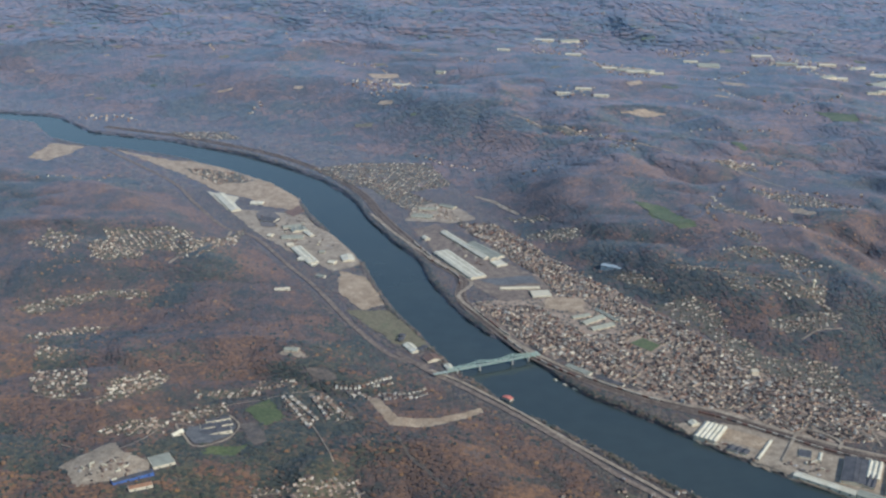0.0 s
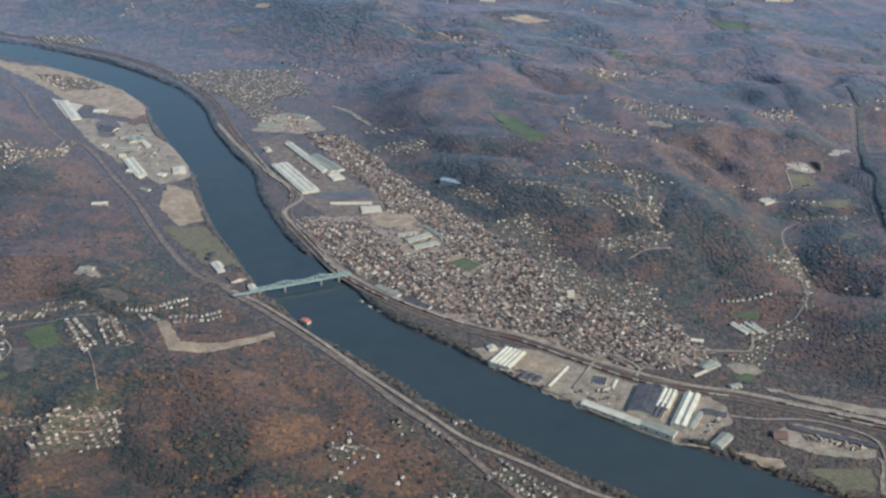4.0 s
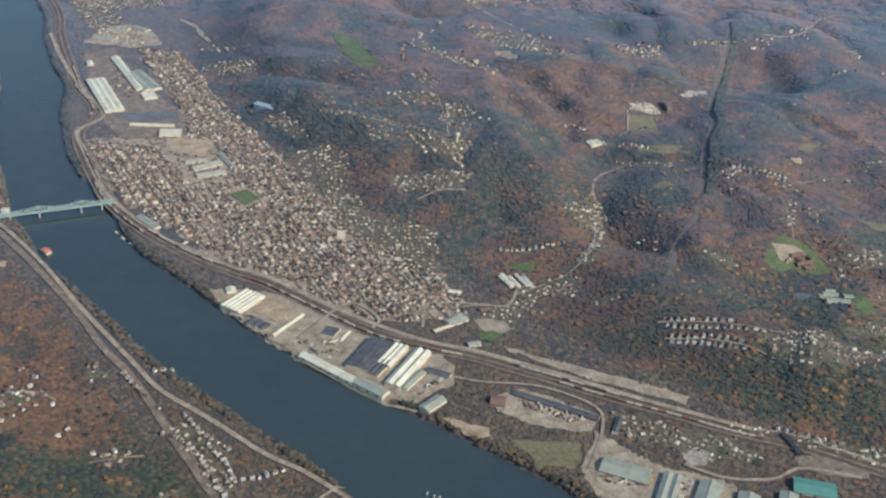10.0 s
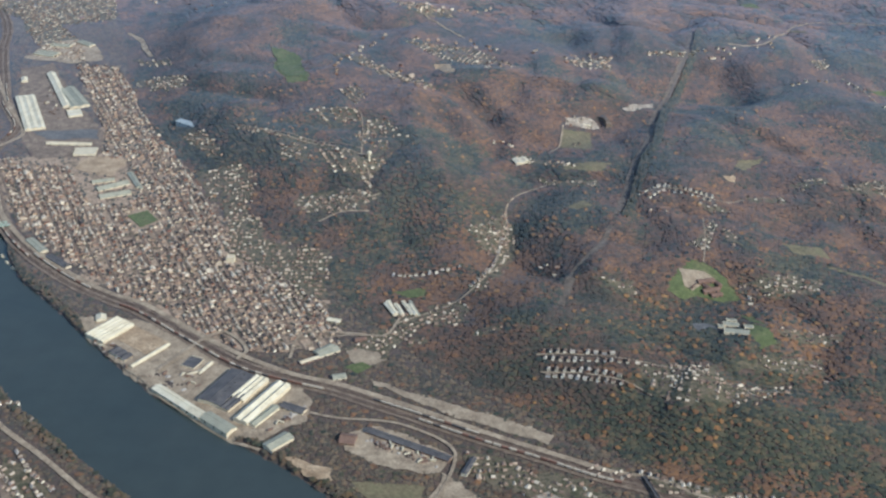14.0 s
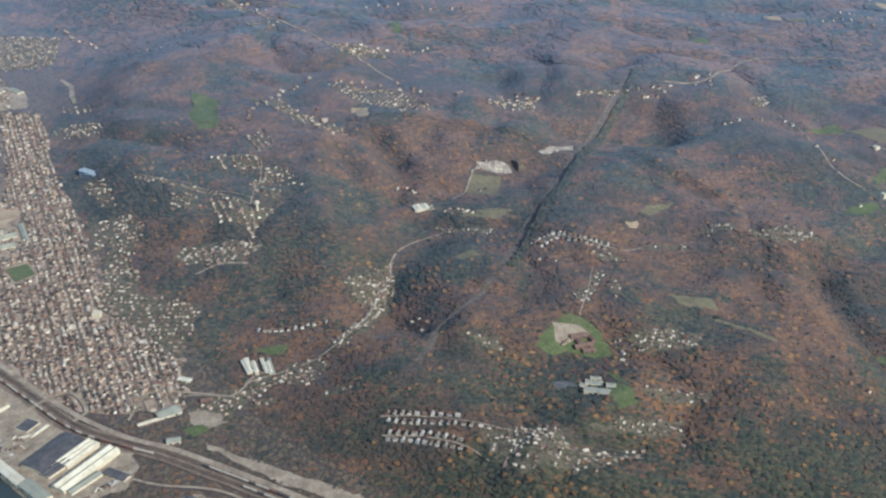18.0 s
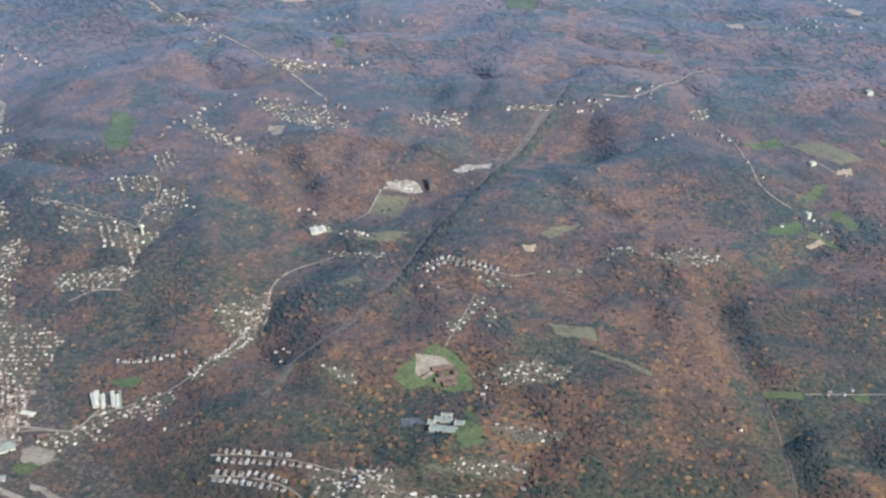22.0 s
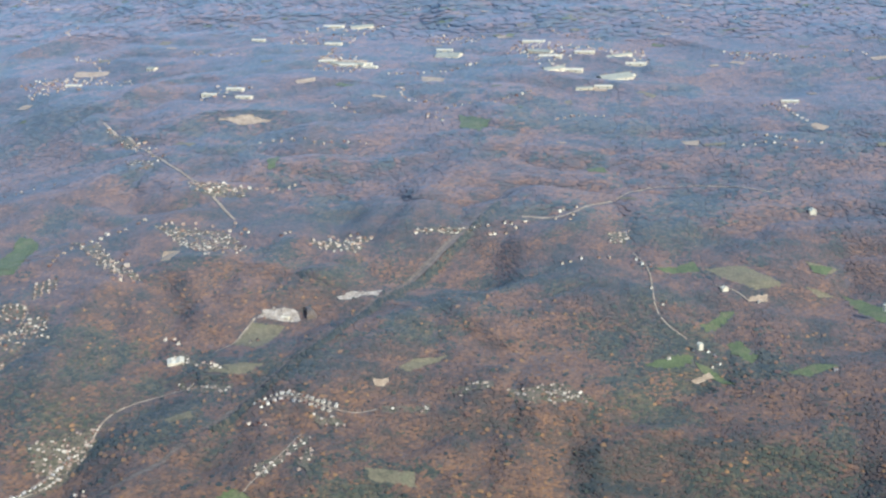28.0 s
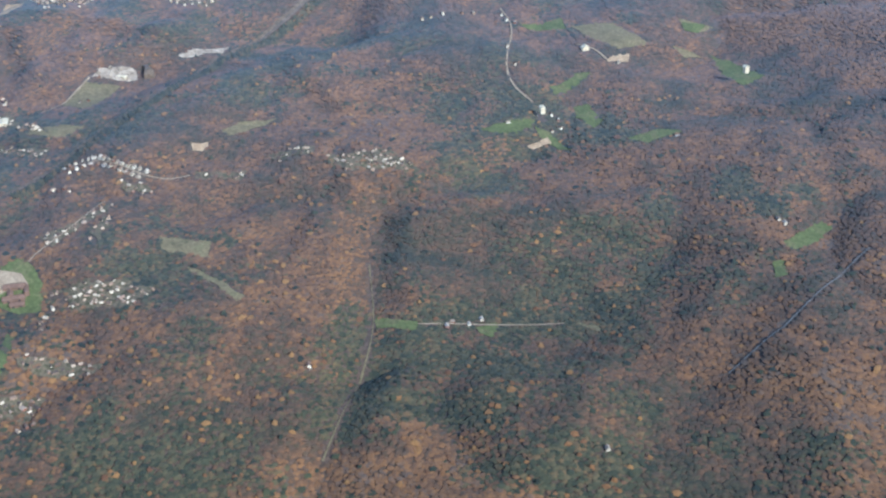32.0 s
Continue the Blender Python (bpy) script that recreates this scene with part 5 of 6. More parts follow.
SINGLE = [
    ("houses in rows on the ridge", spots_on([(494, 803), (514, 801), (546, 798)], 4.2) + spots_on([(495, 797), (522, 793), (552, 789)], 4.2) + spots_on([(497, 783), (516, 779), (547, 770)], 4.2) + spots_on([(497, 788), (526, 783), (547, 776)], 4.4)),
    ("houses along the curved ridge road", spots_on([(577, 1039), (588, 1050), (600, 1054), (619, 1047), (643, 1045)], 4.0) + spots_on([(584, 1032), (602, 1045), (624, 1040), (640, 1037)], 4.4)),
    ("houses in rows above the west bank", spots_on([(-91, 889), (-79, 887), (-68, 887), (-53, 898), (-44, 906)], 3.4) + spots_on([(-60, 889), (-48, 892), (-42, 897)], 3.4) + spots_on([(-80, 884), (-72, 876)], 3.2) + spots_on([(-71, 882), (-59, 870)], 3.2) + spots_on([(-55, 879), (-32, 876), (-21, 883), (-12, 889)], 3.4) + spots_on([(-49, 866), (-26, 868), (-15, 877), (-12, 882)], 3.4)),
    ("houses along the school streets", spots_on([(-131, 870), (-116, 842), (-102, 814)], 3.4) + spots_on([(-125, 870), (-110, 847), (-98, 829)], 3.4) + spots_on([(-109, 881), (-99, 851), (-89, 829)], 3.8) + spots_on([(-102, 887), (-85, 845), (-71, 829)], 4.2)),
    ("houses below the wooded slope", spots_on([(549, 699), (570, 693), (591, 686)], 4.2) + spots_on([(604, 684), (628, 680), (653, 674)], 4.0) + spots_on([(604, 678), (628, 674), (650, 668)], 4.0) + spots_on([(606, 669), (626, 665), (646, 658)], 4.0)),
    ("houses on the golf ridge", [(884, 1199, 0.3), (895, 1203, 0.5), (901, 1198, 0.2), (904, 1188, 0.9), (899, 1182, 0.4), (990, 1181, 0.2), (866, 1180, 0.6), (842, 1348, 0.2), (834, 1352, 0.5), (828, 1362, 0.1), (857, 1262, 0.7), (846, 1290, 0.4), (936, 1296, 0.3)]),
    ("houses of the riverside hamlet", spots_on([(145, 726), (159, 710), (170, 698)], 4.5) + spots_on([(190, 685), (208, 664), (226, 650)], 4.2, 2) + spots_on([(188, 666), (206, 650), (223, 624), (232, 609)], 4.0) + spots_on([(212, 656), (226, 640), (233, 624)], 4.0) + spots_on([(226, 624), (246, 630), (259, 638)], 4)),
    ("houses of the side valley", spots_on([(386, 909), (410, 908), (441, 914)], 4.0) + spots_on([(448, 887), (463, 916), (473, 979)], 4.2, 3)),
    ("houses scattered over the west bank", [(85, 721, 1.5), (96, 713, 2.9), (91, 693, 0.4), (88, 678, 2.8), (100, 677, 0.9), (107, 694, 1.3), (115, 685, 2.5), (96, 670, 1.2), (93, 662, 1.6), (87, 650, 0.1), (88, 629, 2.3), (99, 629, 1.6), (131, 660, 1.0), (128, 652, 2.4), (131, 745, 0.9), (148, 722, 1.4), (154, 715, 0.4), (158, 710, 1.2), (163, 706, 0.6), (167, 701, 0.8), (177, 689, 2.3), (166, 728, 0.8), (171, 730, 1.5), (176, 730, 2.9), (191, 714, 2.9), (151, 640, 2.2), (157, 639, 1.6), (162, 645, 0.8), (167, 638, 0.5), (170, 644, 2.9), (162, 630, 1.5), (185, 664, 0.3), (106, 683, 1.9), (96, 703, 2.3), (90, 656, 1.8)]),
    ("scattered farmhouses", [(*p, 0.4) for p in [(874, 949), (884, 950), (872, 944), (890, 957), (1060, 1068), (1064, 1065), (1073, 1072), (809, 881), (977, 845)]]),
]
for group, spots in SINGLE:
    for x, y, turn in spots:
        house(x, y, turn + (math.pi / 2 if rng.random() < 0.3 else 0), group)

GRID = math.atan2(-0.876, 0.481)
TOWN = list(CLEAR[0])
BLOCKS = [[(10, 1127), (62, 1199), (101, 1147), (116, 1085), (140, 1079), (166, 1036), (166, 1001), (133, 998), (92, 1067), (46, 1070)], [(165, 986), (181, 999), (200, 975), (188, 956)], [(259, 939), (277, 940), (278, 919), (260, 918)]]
ux, uy = math.cos(GRID), math.sin(GRID)
q = np.array(TOWN, float)
s_lo, s_hi, t_lo, t_hi = (q @ (ux, uy)).min(), (q @ (ux, uy)).max(), (q @ (-uy, ux)).min(), (q @ (-uy, ux)).max()
town, lanes = [], []
for k, b in enumerate(np.arange(t_lo, t_hi, 8.6)):
    lanes.append([(a * ux - b * uy, a * uy + b * ux) for a in np.arange(s_lo, s_hi, 4.0)])
    for off in (2.1, 4.6, 6.5):
        a = s_lo + rng.uniform(0, 2)
        while a < s_hi:
            if (a - s_lo) % 27 > 2.4 and rng.random() < (0.97 if off != 4.6 else 0.3):
                c = b + off + rng.uniform(-0.6, 0.6)
                town.append((a * ux - c * uy, a * uy + c * ux, GRID + (math.pi / 2 if off != 4.6 else 0) + rng.uniform(-0.12, 0.12)))
            a += rng.uniform(2.1, 3.9)
for a in np.arange(s_lo, s_hi, 27) + 1.2:
    lanes.append([(a * ux - b * uy, a * uy + b * ux) for b in np.arange(t_lo, t_hi, 4.0)])
tx, ty = np.array([s[0] for s in town]), np.array([s[1] for s in town])
keep = inside(TOWN, tx, ty)
for ring in BLOCKS + CLEAR[3:]:
    keep &= ~inside(list(ring), tx, ty)
for line, half in STRIPS:
    keep &= along(line, tx, ty) > half
keep &= rng.random(len(town)) < np.clip(0.74 + 0.4 * rolling(tx, ty, 34, 11), 0.2, 0.95)
many_houses("town_houses", [s for s, k in zip(town, keep) if k], "dense town of brick and pale clapboard houses in street rows")
# town streets, cut where they leave the town
v, f = [], []
for lane in lanes:
    p = np.array(lane)
    ok = inside(TOWN, p[:, 0], p[:, 1])
    for ring in BLOCKS + CLEAR[1:5]:
        ok &= ~inside(list(ring), p[:, 0], p[:, 1])
    d = (p[1] - p[0]) / np.linalg.norm(p[1] - p[0])
    side = np.array((-d[1], d[0])) * 0.75
    for i in range(len(p) - 1):
        if ok[i] and ok[i + 1]:
            n = len(v)
            v += [(*(p[j] + k * side), 0) for j in (i, i + 1) for k in (-1, 1)]
            f.append((n, n + 2, n + 3, n + 1))
z = land(np.array([p[0] for p in v]), np.array([p[1] for p in v])) + 0.75
tagged(new("town_streets", mesh("town_streets", [(p[0], p[1], e) for p, e in zip(v, z)], f, [BALLAST])), "grid of narrow grey town streets", "street", kind="structure")
QUARTERS = [
    [(390, 848), (404, 854), (410, 841), (401, 826)],
    [(416, 870), (441, 876), (448, 862), (434, 848), (423, 851)],
    [(450, 832), (468, 834), (473, 827), (456, 822)],
    [(387, 811), (396, 821), (400, 815), (393, 800)],
    [(409, 823), (419, 828), (422, 822), (411, 818)],
    [(349, 843), (360, 846), (364, 838), (353, 835)],
    [(174, 1138), (195, 1134), (213, 1109), (225, 1085), (216, 1083), (194, 1111), (176, 1128)],
    [(214, 1067), (241, 1071), (263, 1046), (264, 1012), (244, 1023), (221, 1053)],
    [(101, 1274), (152, 1256), (156, 1235), (113, 1249)],
    [(236, 1018), (263, 1007), (266, 986), (247, 984)],
    [(290, 1154), (297, 1159), (331, 1155), (340, 1133), (337, 1130), (328, 1149), (303, 1148), (316, 1127), (313, 1127)],
    [(310, 1146), (328, 1149), (335, 1137), (320, 1130)],
    [(338, 1128), (349, 1139), (360, 1139), (377, 1109), (390, 1100), (383, 1096), (368, 1102), (368, 1074), (361, 1076), (356, 1105)],
    [(335, 1112), (345, 1121), (357, 1097), (359, 1074), (351, 1072), (341, 1093)],
    [(224, 1131), (251, 1116), (277, 1101), (306, 1092), (335, 1070), (348, 1064), (347, 1059), (327, 1068), (299, 1088), (275, 1094), (247, 1110), (230, 1120)],
    [(307, 1078), (327, 1070), (347, 1059), (364, 1064), (368, 1057), (359, 1034), (362, 1017), (358, 1016), (350, 1035), (327, 1042), (318, 1050)],
    [(275, 1073), (277, 1082), (297, 1088), (303, 1077), (288, 1071), (287, 1051), (282, 1057)],
    [(288, 1069), (305, 1071), (308, 1057), (293, 1057)],
    [(290, 1039), (300, 1041), (303, 1038), (294, 1034)],
    [(298, 1001), (303, 1013), (335, 1017), (359, 1019), (365, 1005), (352, 991), (332, 989), (307, 992)],
    [(311, 1204), (325, 1220), (337, 1194), (332, 1166), (322, 1172)],
    [(-214, 835), (-197, 853), (-174, 863), (-173, 850), (-191, 836), (-209, 825)],
    [(-173, 880), (-151, 907), (-123, 903), (-123, 886), (-147, 884), (-166, 869)],
    [(-258, 786), (-241, 807), (-213, 823), (-210, 805), (-232, 786), (-254, 779)],
    [(-271, 828), (-259, 871), (-241, 914), (-230, 905), (-232, 873), (-247, 843), (-267, 820)],
    [(503, 689), (524, 691), (526, 680), (511, 680)],
    [(190, 679), (208, 668), (226, 646), (234, 619), (223, 613), (206, 643), (188, 662)],
    [(450, 708), (480, 702), (493, 693), (479, 676), (460, 683)],
    [(507, 709), (546, 698), (558, 690), (526, 694)],
    [(446, 885), (463, 928), (477, 977), (481, 961), (468, 905), (455, 881)],
    [(458, 954), (470, 1015), (479, 986), (470, 946)],
    [(367, 806), (399, 812), (420, 846), (391, 833)],
    [(121, 728), (132, 732), (141, 716), (130, 712)],
    [(-353, 1552), (-282, 1528), (-244, 1489), (-296, 1474)],
    [(-264, 1151), (-246, 1187), (-234, 1268), (-228, 1254), (-241, 1172)],
    [(310, 1019), (361, 1021), (359, 1003), (323, 985)],
    [(-121, 1525), (-65, 1471), (3, 1380), (26, 1311), (-22, 1339), (-81, 1425)],
    [(247, 993), (275, 991), (286, 954), (340, 941), (343, 879), (322, 852), (296, 902), (259, 937)],
    [(322, 1007), (360, 1016), (371, 1010), (350, 992), (331, 984)],
    [(173, 1136), (195, 1133), (210, 1109), (189, 1113)],
    [(204, 1099), (220, 1102), (226, 1080), (215, 1083)],
    [(104, 1278), (144, 1262), (152, 1229), (115, 1246)],
    [(438, 967), (471, 1015), (479, 970), (459, 946)],
    [(395, 853), (439, 875), (449, 865), (420, 846), (406, 833)],
    [(552, 789), (583, 792), (610, 780), (620, 751), (578, 749), (561, 766)],
    [(583, 770), (616, 777), (655, 782), (620, 746)],
    [(620, 804), (684, 821), (681, 806), (622, 794)],
    [(-443, 1191), (-430, 1228), (-388, 1211), (-397, 1161)],
    [(-382, 1193), (-358, 1216), (-326, 1184), (-342, 1151), (-366, 1157)],
    [(-414, 1050), (-380, 1081), (-340, 1099), (-342, 1081), (-395, 1040)],
    [(-371, 959), (-347, 1023), (-307, 1032), (-339, 998), (-361, 958)],
    [(-355, 954), (-322, 941), (-330, 920), (-350, 924)],
    [(-348, 901), (-298, 895), (-277, 846), (-302, 833), (-323, 842)],
    [(-276, 851), (-250, 907), (-229, 905), (-236, 868), (-263, 834)],
    [(-244, 796), (-216, 817), (-209, 788), (-235, 779)],
    [(-213, 832), (-176, 862), (-169, 839), (-207, 818)],
    [(-128, 854), (-123, 860), (-98, 822), (-104, 815)],
    [(-106, 873), (-95, 883), (-68, 827), (-81, 822)],
    [(-136, 728), (-104, 728), (-66, 747), (-57, 728), (-130, 716)],
    [(-206, 881), (-161, 887), (-145, 877), (-199, 867)],
    [(-119, 725), (-88, 730), (-60, 742), (-51, 702), (-80, 697), (-100, 670)],
    [(82, 702), (111, 697), (97, 679), (87, 674)],
    [(157, 640), (174, 645), (174, 633), (159, 628)],
    [(198, 614), (207, 618), (208, 611), (195, 605)],
    [(-179, 1546), (-112, 1576), (-19, 1576), (11, 1470), (-60, 1432), (-128, 1481)],
    [(-413, 1743), (-328, 1744), (-296, 1702), (-379, 1700)],
    [(480, 697), (512, 689), (542, 667), (507, 664), (482, 676)],
    [(559, 699), (596, 685), (651, 676), (669, 672), (603, 668), (564, 684)],
    [(286, 1308), (317, 1305), (403, 1224), (362, 1237)],
    [(359, 1344), (429, 1353), (472, 1306), (434, 1284)],
    [(522, 1326), (577, 1365), (572, 1315), (542, 1318)],
    [(614, 1379), (677, 1405), (668, 1390), (621, 1371)],
    [(323, 1491), (403, 1488), (403, 1468), (356, 1450)],
    [(110, 1713), (191, 1641), (192, 1619), (127, 1690)],
    [(209, 1575), (254, 1566), (264, 1541), (240, 1522)],
    [(473, 1122), (489, 1126), (491, 1110), (480, 1107)],
    [(505, 1082), (543, 1072), (542, 1059), (509, 1072)],
    [(756, 1091), (780, 1092), (820, 1091), (791, 1078)],
    [(797, 1413), (819, 1431), (818, 1396), (803, 1387)],
    [(622, 1031), (647, 1033), (657, 1023), (633, 1022)],
    [(607, 955), (621, 970), (635, 1011), (636, 988), (621, 943)],
    [(667, 1059), (704, 1066), (703, 1056), (673, 1051)],
    [(637, 908), (657, 909), (686, 903), (667, 893)],
    [(640, 959), (640, 988), (648, 974), (650, 947)],
    [(655, 912), (686, 924), (701, 897), (667, 900)],
    [(301, 1001), (357, 1016), (365, 1005), (314, 989)],
    [(202, 1069), (234, 1065), (261, 1012), (232, 1014)],
    [(420, 867), (448, 869), (445, 845), (423, 839)],
    [(636, 811), (682, 823), (678, 813), (639, 803)],
    [(557, 788), (606, 794), (608, 765), (568, 763)],
    [(631, 784), (657, 791), (654, 781)],
    [(650, 914), (704, 921), (696, 901), (650, 905)],
    [(530, 891), (566, 893), (564, 882)],
    [(656, 847), (702, 853), (698, 843), (659, 835)],
    [(85, 1282), (133, 1259), (142, 1232), (97, 1261)],
    [(68, 1340), (116, 1318), (125, 1296), (81, 1322)],
    [(752, 1090), (814, 1098), (815, 1086), (773, 1074)],
    [(711, 1087), (741, 1100), (745, 1088), (722, 1081)],
    [(476, 1122), (492, 1126), (540, 1094), (486, 1112)],
    [(494, 1086), (548, 1077), (549, 1063), (514, 1071)],
    [(-373, 1230), (-274, 1236), (-270, 1176), (-352, 1183)],
    [(-378, 1205), (-316, 1175), (-317, 1159), (-362, 1157)],
    [(-344, 1100), (-290, 1100), (-292, 1084), (-342, 1091)],
    [(-283, 1170), (-246, 1252), (-228, 1301), (-230, 1250), (-270, 1153)],
    [(776, 1093), (794, 1106), (814, 1087), (800, 1082)],
]
spread = []
for i, ring in enumerate(QUARTERS):
    patch("gardens", ring, GARDEN, "lawns, drives and bare plots between hillside houses", "gardens", 0.42 + 0.004 * i, 4, "thin")
    far = min(p[1] for p in ring) > 1500
    if max(p[0] for p in ring) < 20:
        spread += [s for s in spots_in(ring, 3.7, 5.6, GRID + 0.6 * (i % 5), 1.2) if rng.random() < 0.75]
        continue
    spread += [s for s in spots_in(ring, 3.7 if not far else 6.5, 5.8 if not far else 10, GRID + 0.6 * (i % 5), 1.3) if rng.random() < 0.5 + 0.4 * (rolling(s[0], s[1], 16, 41) > -0.25)]
taken, apart = set(), []
for s in spread:
    cell = (int(s[0] // 3), int(s[1] // 3))
    if cell not in taken:
        taken.add(cell)
        apart.append(s)
spread = apart
west = [s for s in spread if along(EAST_BANK, np.array(s[0]), np.array(s[1])) > along(WEST_BANK, np.array(s[0]), np.array(s[1]))]
many_houses("west_houses", west, "pale houses of the hamlets above the west bank", 0.92)
many_houses("hill_houses", [s for s in spread if s not in set(west)], "houses of hillside quarters among trees", 0.8)
FAR_TOWNS = [[(527, 1364), (583, 1370), (589, 1334), (544, 1331)], [(592, 1375), (722, 1426), (723, 1395), (606, 1366)], [(738, 1455), (770, 1471), (767, 1427), (748, 1406)], [(353, 1350), (440, 1392), (461, 1336), (378, 1343)], [(331, 1499), (403, 1496), (402, 1472), (363, 1458)], [(517, 1334), (572, 1365), (570, 1325), (530, 1310)], [(427, 1310), (474, 1318), (475, 1267), (437, 1257)], [(325, 1277), (361, 1280), (406, 1219), (392, 1197)], [(336, 1461), (447, 1515), (443, 1491), (355, 1444)], [(257, 2173), (332, 2155), (377, 2074), (311, 2079)], [(406, 2317), (445, 2321), (518, 2253), (451, 2254)], [(565, 2200), (661, 2156), (685, 2029), (645, 2027)], [(713, 2165), (775, 2253), (791, 2144), (736, 2111)], [(724, 2045), (780, 2063), (784, 2015), (737, 1993)], [(899, 2217), (1016, 2190), (998, 2145), (917, 2165)],
             [(164, 1945), (240, 1906), (280, 1871), (200, 1889)], [(-158, 1988), (-105, 2049), (-25, 1897), (-113, 1936)], [(357, 1862), (425, 1837), (432, 1796), (396, 1799)], [(209, 2436), (267, 2453), (270, 2406), (230, 2390)], [(959, 1883), (1000, 1868), (991, 1831), (965, 1838)], [(177, 1880), (238, 1864), (234, 1838), (178, 1852)],
             [(166, 2412), (296, 2436), (275, 2269), (174, 2194)], [(287, 2103), (376, 2091), (356, 2026), (287, 2021)], [(416, 2311), (520, 2292), (497, 2237), (413, 2261)], [(574, 2250), (735, 2206), (684, 2095), (568, 2154)], [(-176, 1968), (-84, 2067), (-5, 2036), (-77, 1856)], [(-590, 1850), (-504, 1869), (-464, 1813), (-561, 1812)], [(754, 2104), (807, 2145), (781, 2083)], [(111, 1713), (211, 1643), (291, 1540), (274, 1544), (165, 1650)], [(327, 1503), (409, 1493), (411, 1469), (357, 1453)]]
far = []
for ring in FAR_TOWNS:
    far += [s for s in spots_in(ring, 10, 15, 0.5, 5) if rng.random() < 0.7]
# hamlets strung along the ridges
for i in range(70):
    x, y = rng.uniform(-700, 1700), rng.uniform(1350, 3100)
    turn = rng.uniform(0, math.tau)
    for k in range(int(rng.integers(4, 16))):
        x, y, turn = x + 11 * math.cos(turn), y + 11 * math.sin(turn), turn + rng.uniform(-0.35, 0.35)
        if not inside(VALLEY, x, y):
            far.append((x + rng.uniform(-4, 4), y + rng.uniform(-4, 4), turn))
many_houses("far_houses", far, "pale specks of far-off settlements", 1.25)
SITES += [(s[0], s[1]) for s in spread + far] + [(s[0], s[1]) for s, k in zip(town, keep) if k]

# single houses strung along wooded lanes nearer by
lone = []
for i in range(14):
    x, y, turn = rng.uniform(330, 1000), rng.uniform(760, 1350), rng.uniform(0, math.tau)
    for k in range(int(rng.integers(2, 5))):
        step = rng.uniform(3.5, 9)
        x, y, turn = x + step * math.cos(turn), y + step * math.sin(turn), turn + rng.uniform(-0.8, 0.8)
        if not inside(VALLEY, x, y) and x < 760 - max(0, y - 1000) * -0.4:
            lone.append((x, y, turn))
many_houses("lane_houses", lone, "single pale houses along wooded lanes")
SITES += [(s[0], s[1]) for s in lone]


# ---- woods ----
def free(x, y, near=True):
    """Where no river, road, yard or field lies."""
    ok = ~inside(RIVER, x, y) & (np.minimum(along(WEST_BANK, x, y), along(EAST_BANK, x, y)) > 1.5)
    for ring in CLEAR:
        q = np.array(ring, float)
        k = np.where((x > q[:, 0].min()) & (x < q[:, 0].max()) & (y > q[:, 1].min()) & (y < q[:, 1].max()) & ok)[0]
        if len(k):
            ok[k] &= ~inside([tuple(p) for p in ring], x[k], y[k])
    for ring in THIN:
        q = np.array(ring, float)
        k = np.where((x > q[:, 0].min()) & (x < q[:, 0].max()) & (y > q[:, 1].min()) & (y < q[:, 1].max()) & ok)[0]
        if len(k):
            ok[k] &= ~(inside([tuple(p) for p in ring], x[k], y[k]) & (rng.random(len(k)) < 0.15 + 0.6 * (rolling(x[k], y[k], 14, 31) > -0.1)))
    for line, half in STRIPS:
        q = np.array(line, float)
        k = np.where((x > q[:, 0].min() - half) & (x < q[:, 0].max() + half) & (y > q[:, 1].min() - half) & (y < q[:, 1].max() + half) & ok)[0]
        if len(k):
            ok[k] &= along(line, x[k], y[k]) > half
    return ok


def off_houses(x, y, gap=2.6):
    """Where no house stands: checked on a fine grid of cells."""
    cell = {(int(a // gap) + i, int(b // gap) + j) for a, b in SITES for i in (-1, 0, 1) for j in (-1, 0, 1)}
    return np.array([(int(a // gap), int(b // gap)) not in cell for a, b in zip(x, y)], bool)


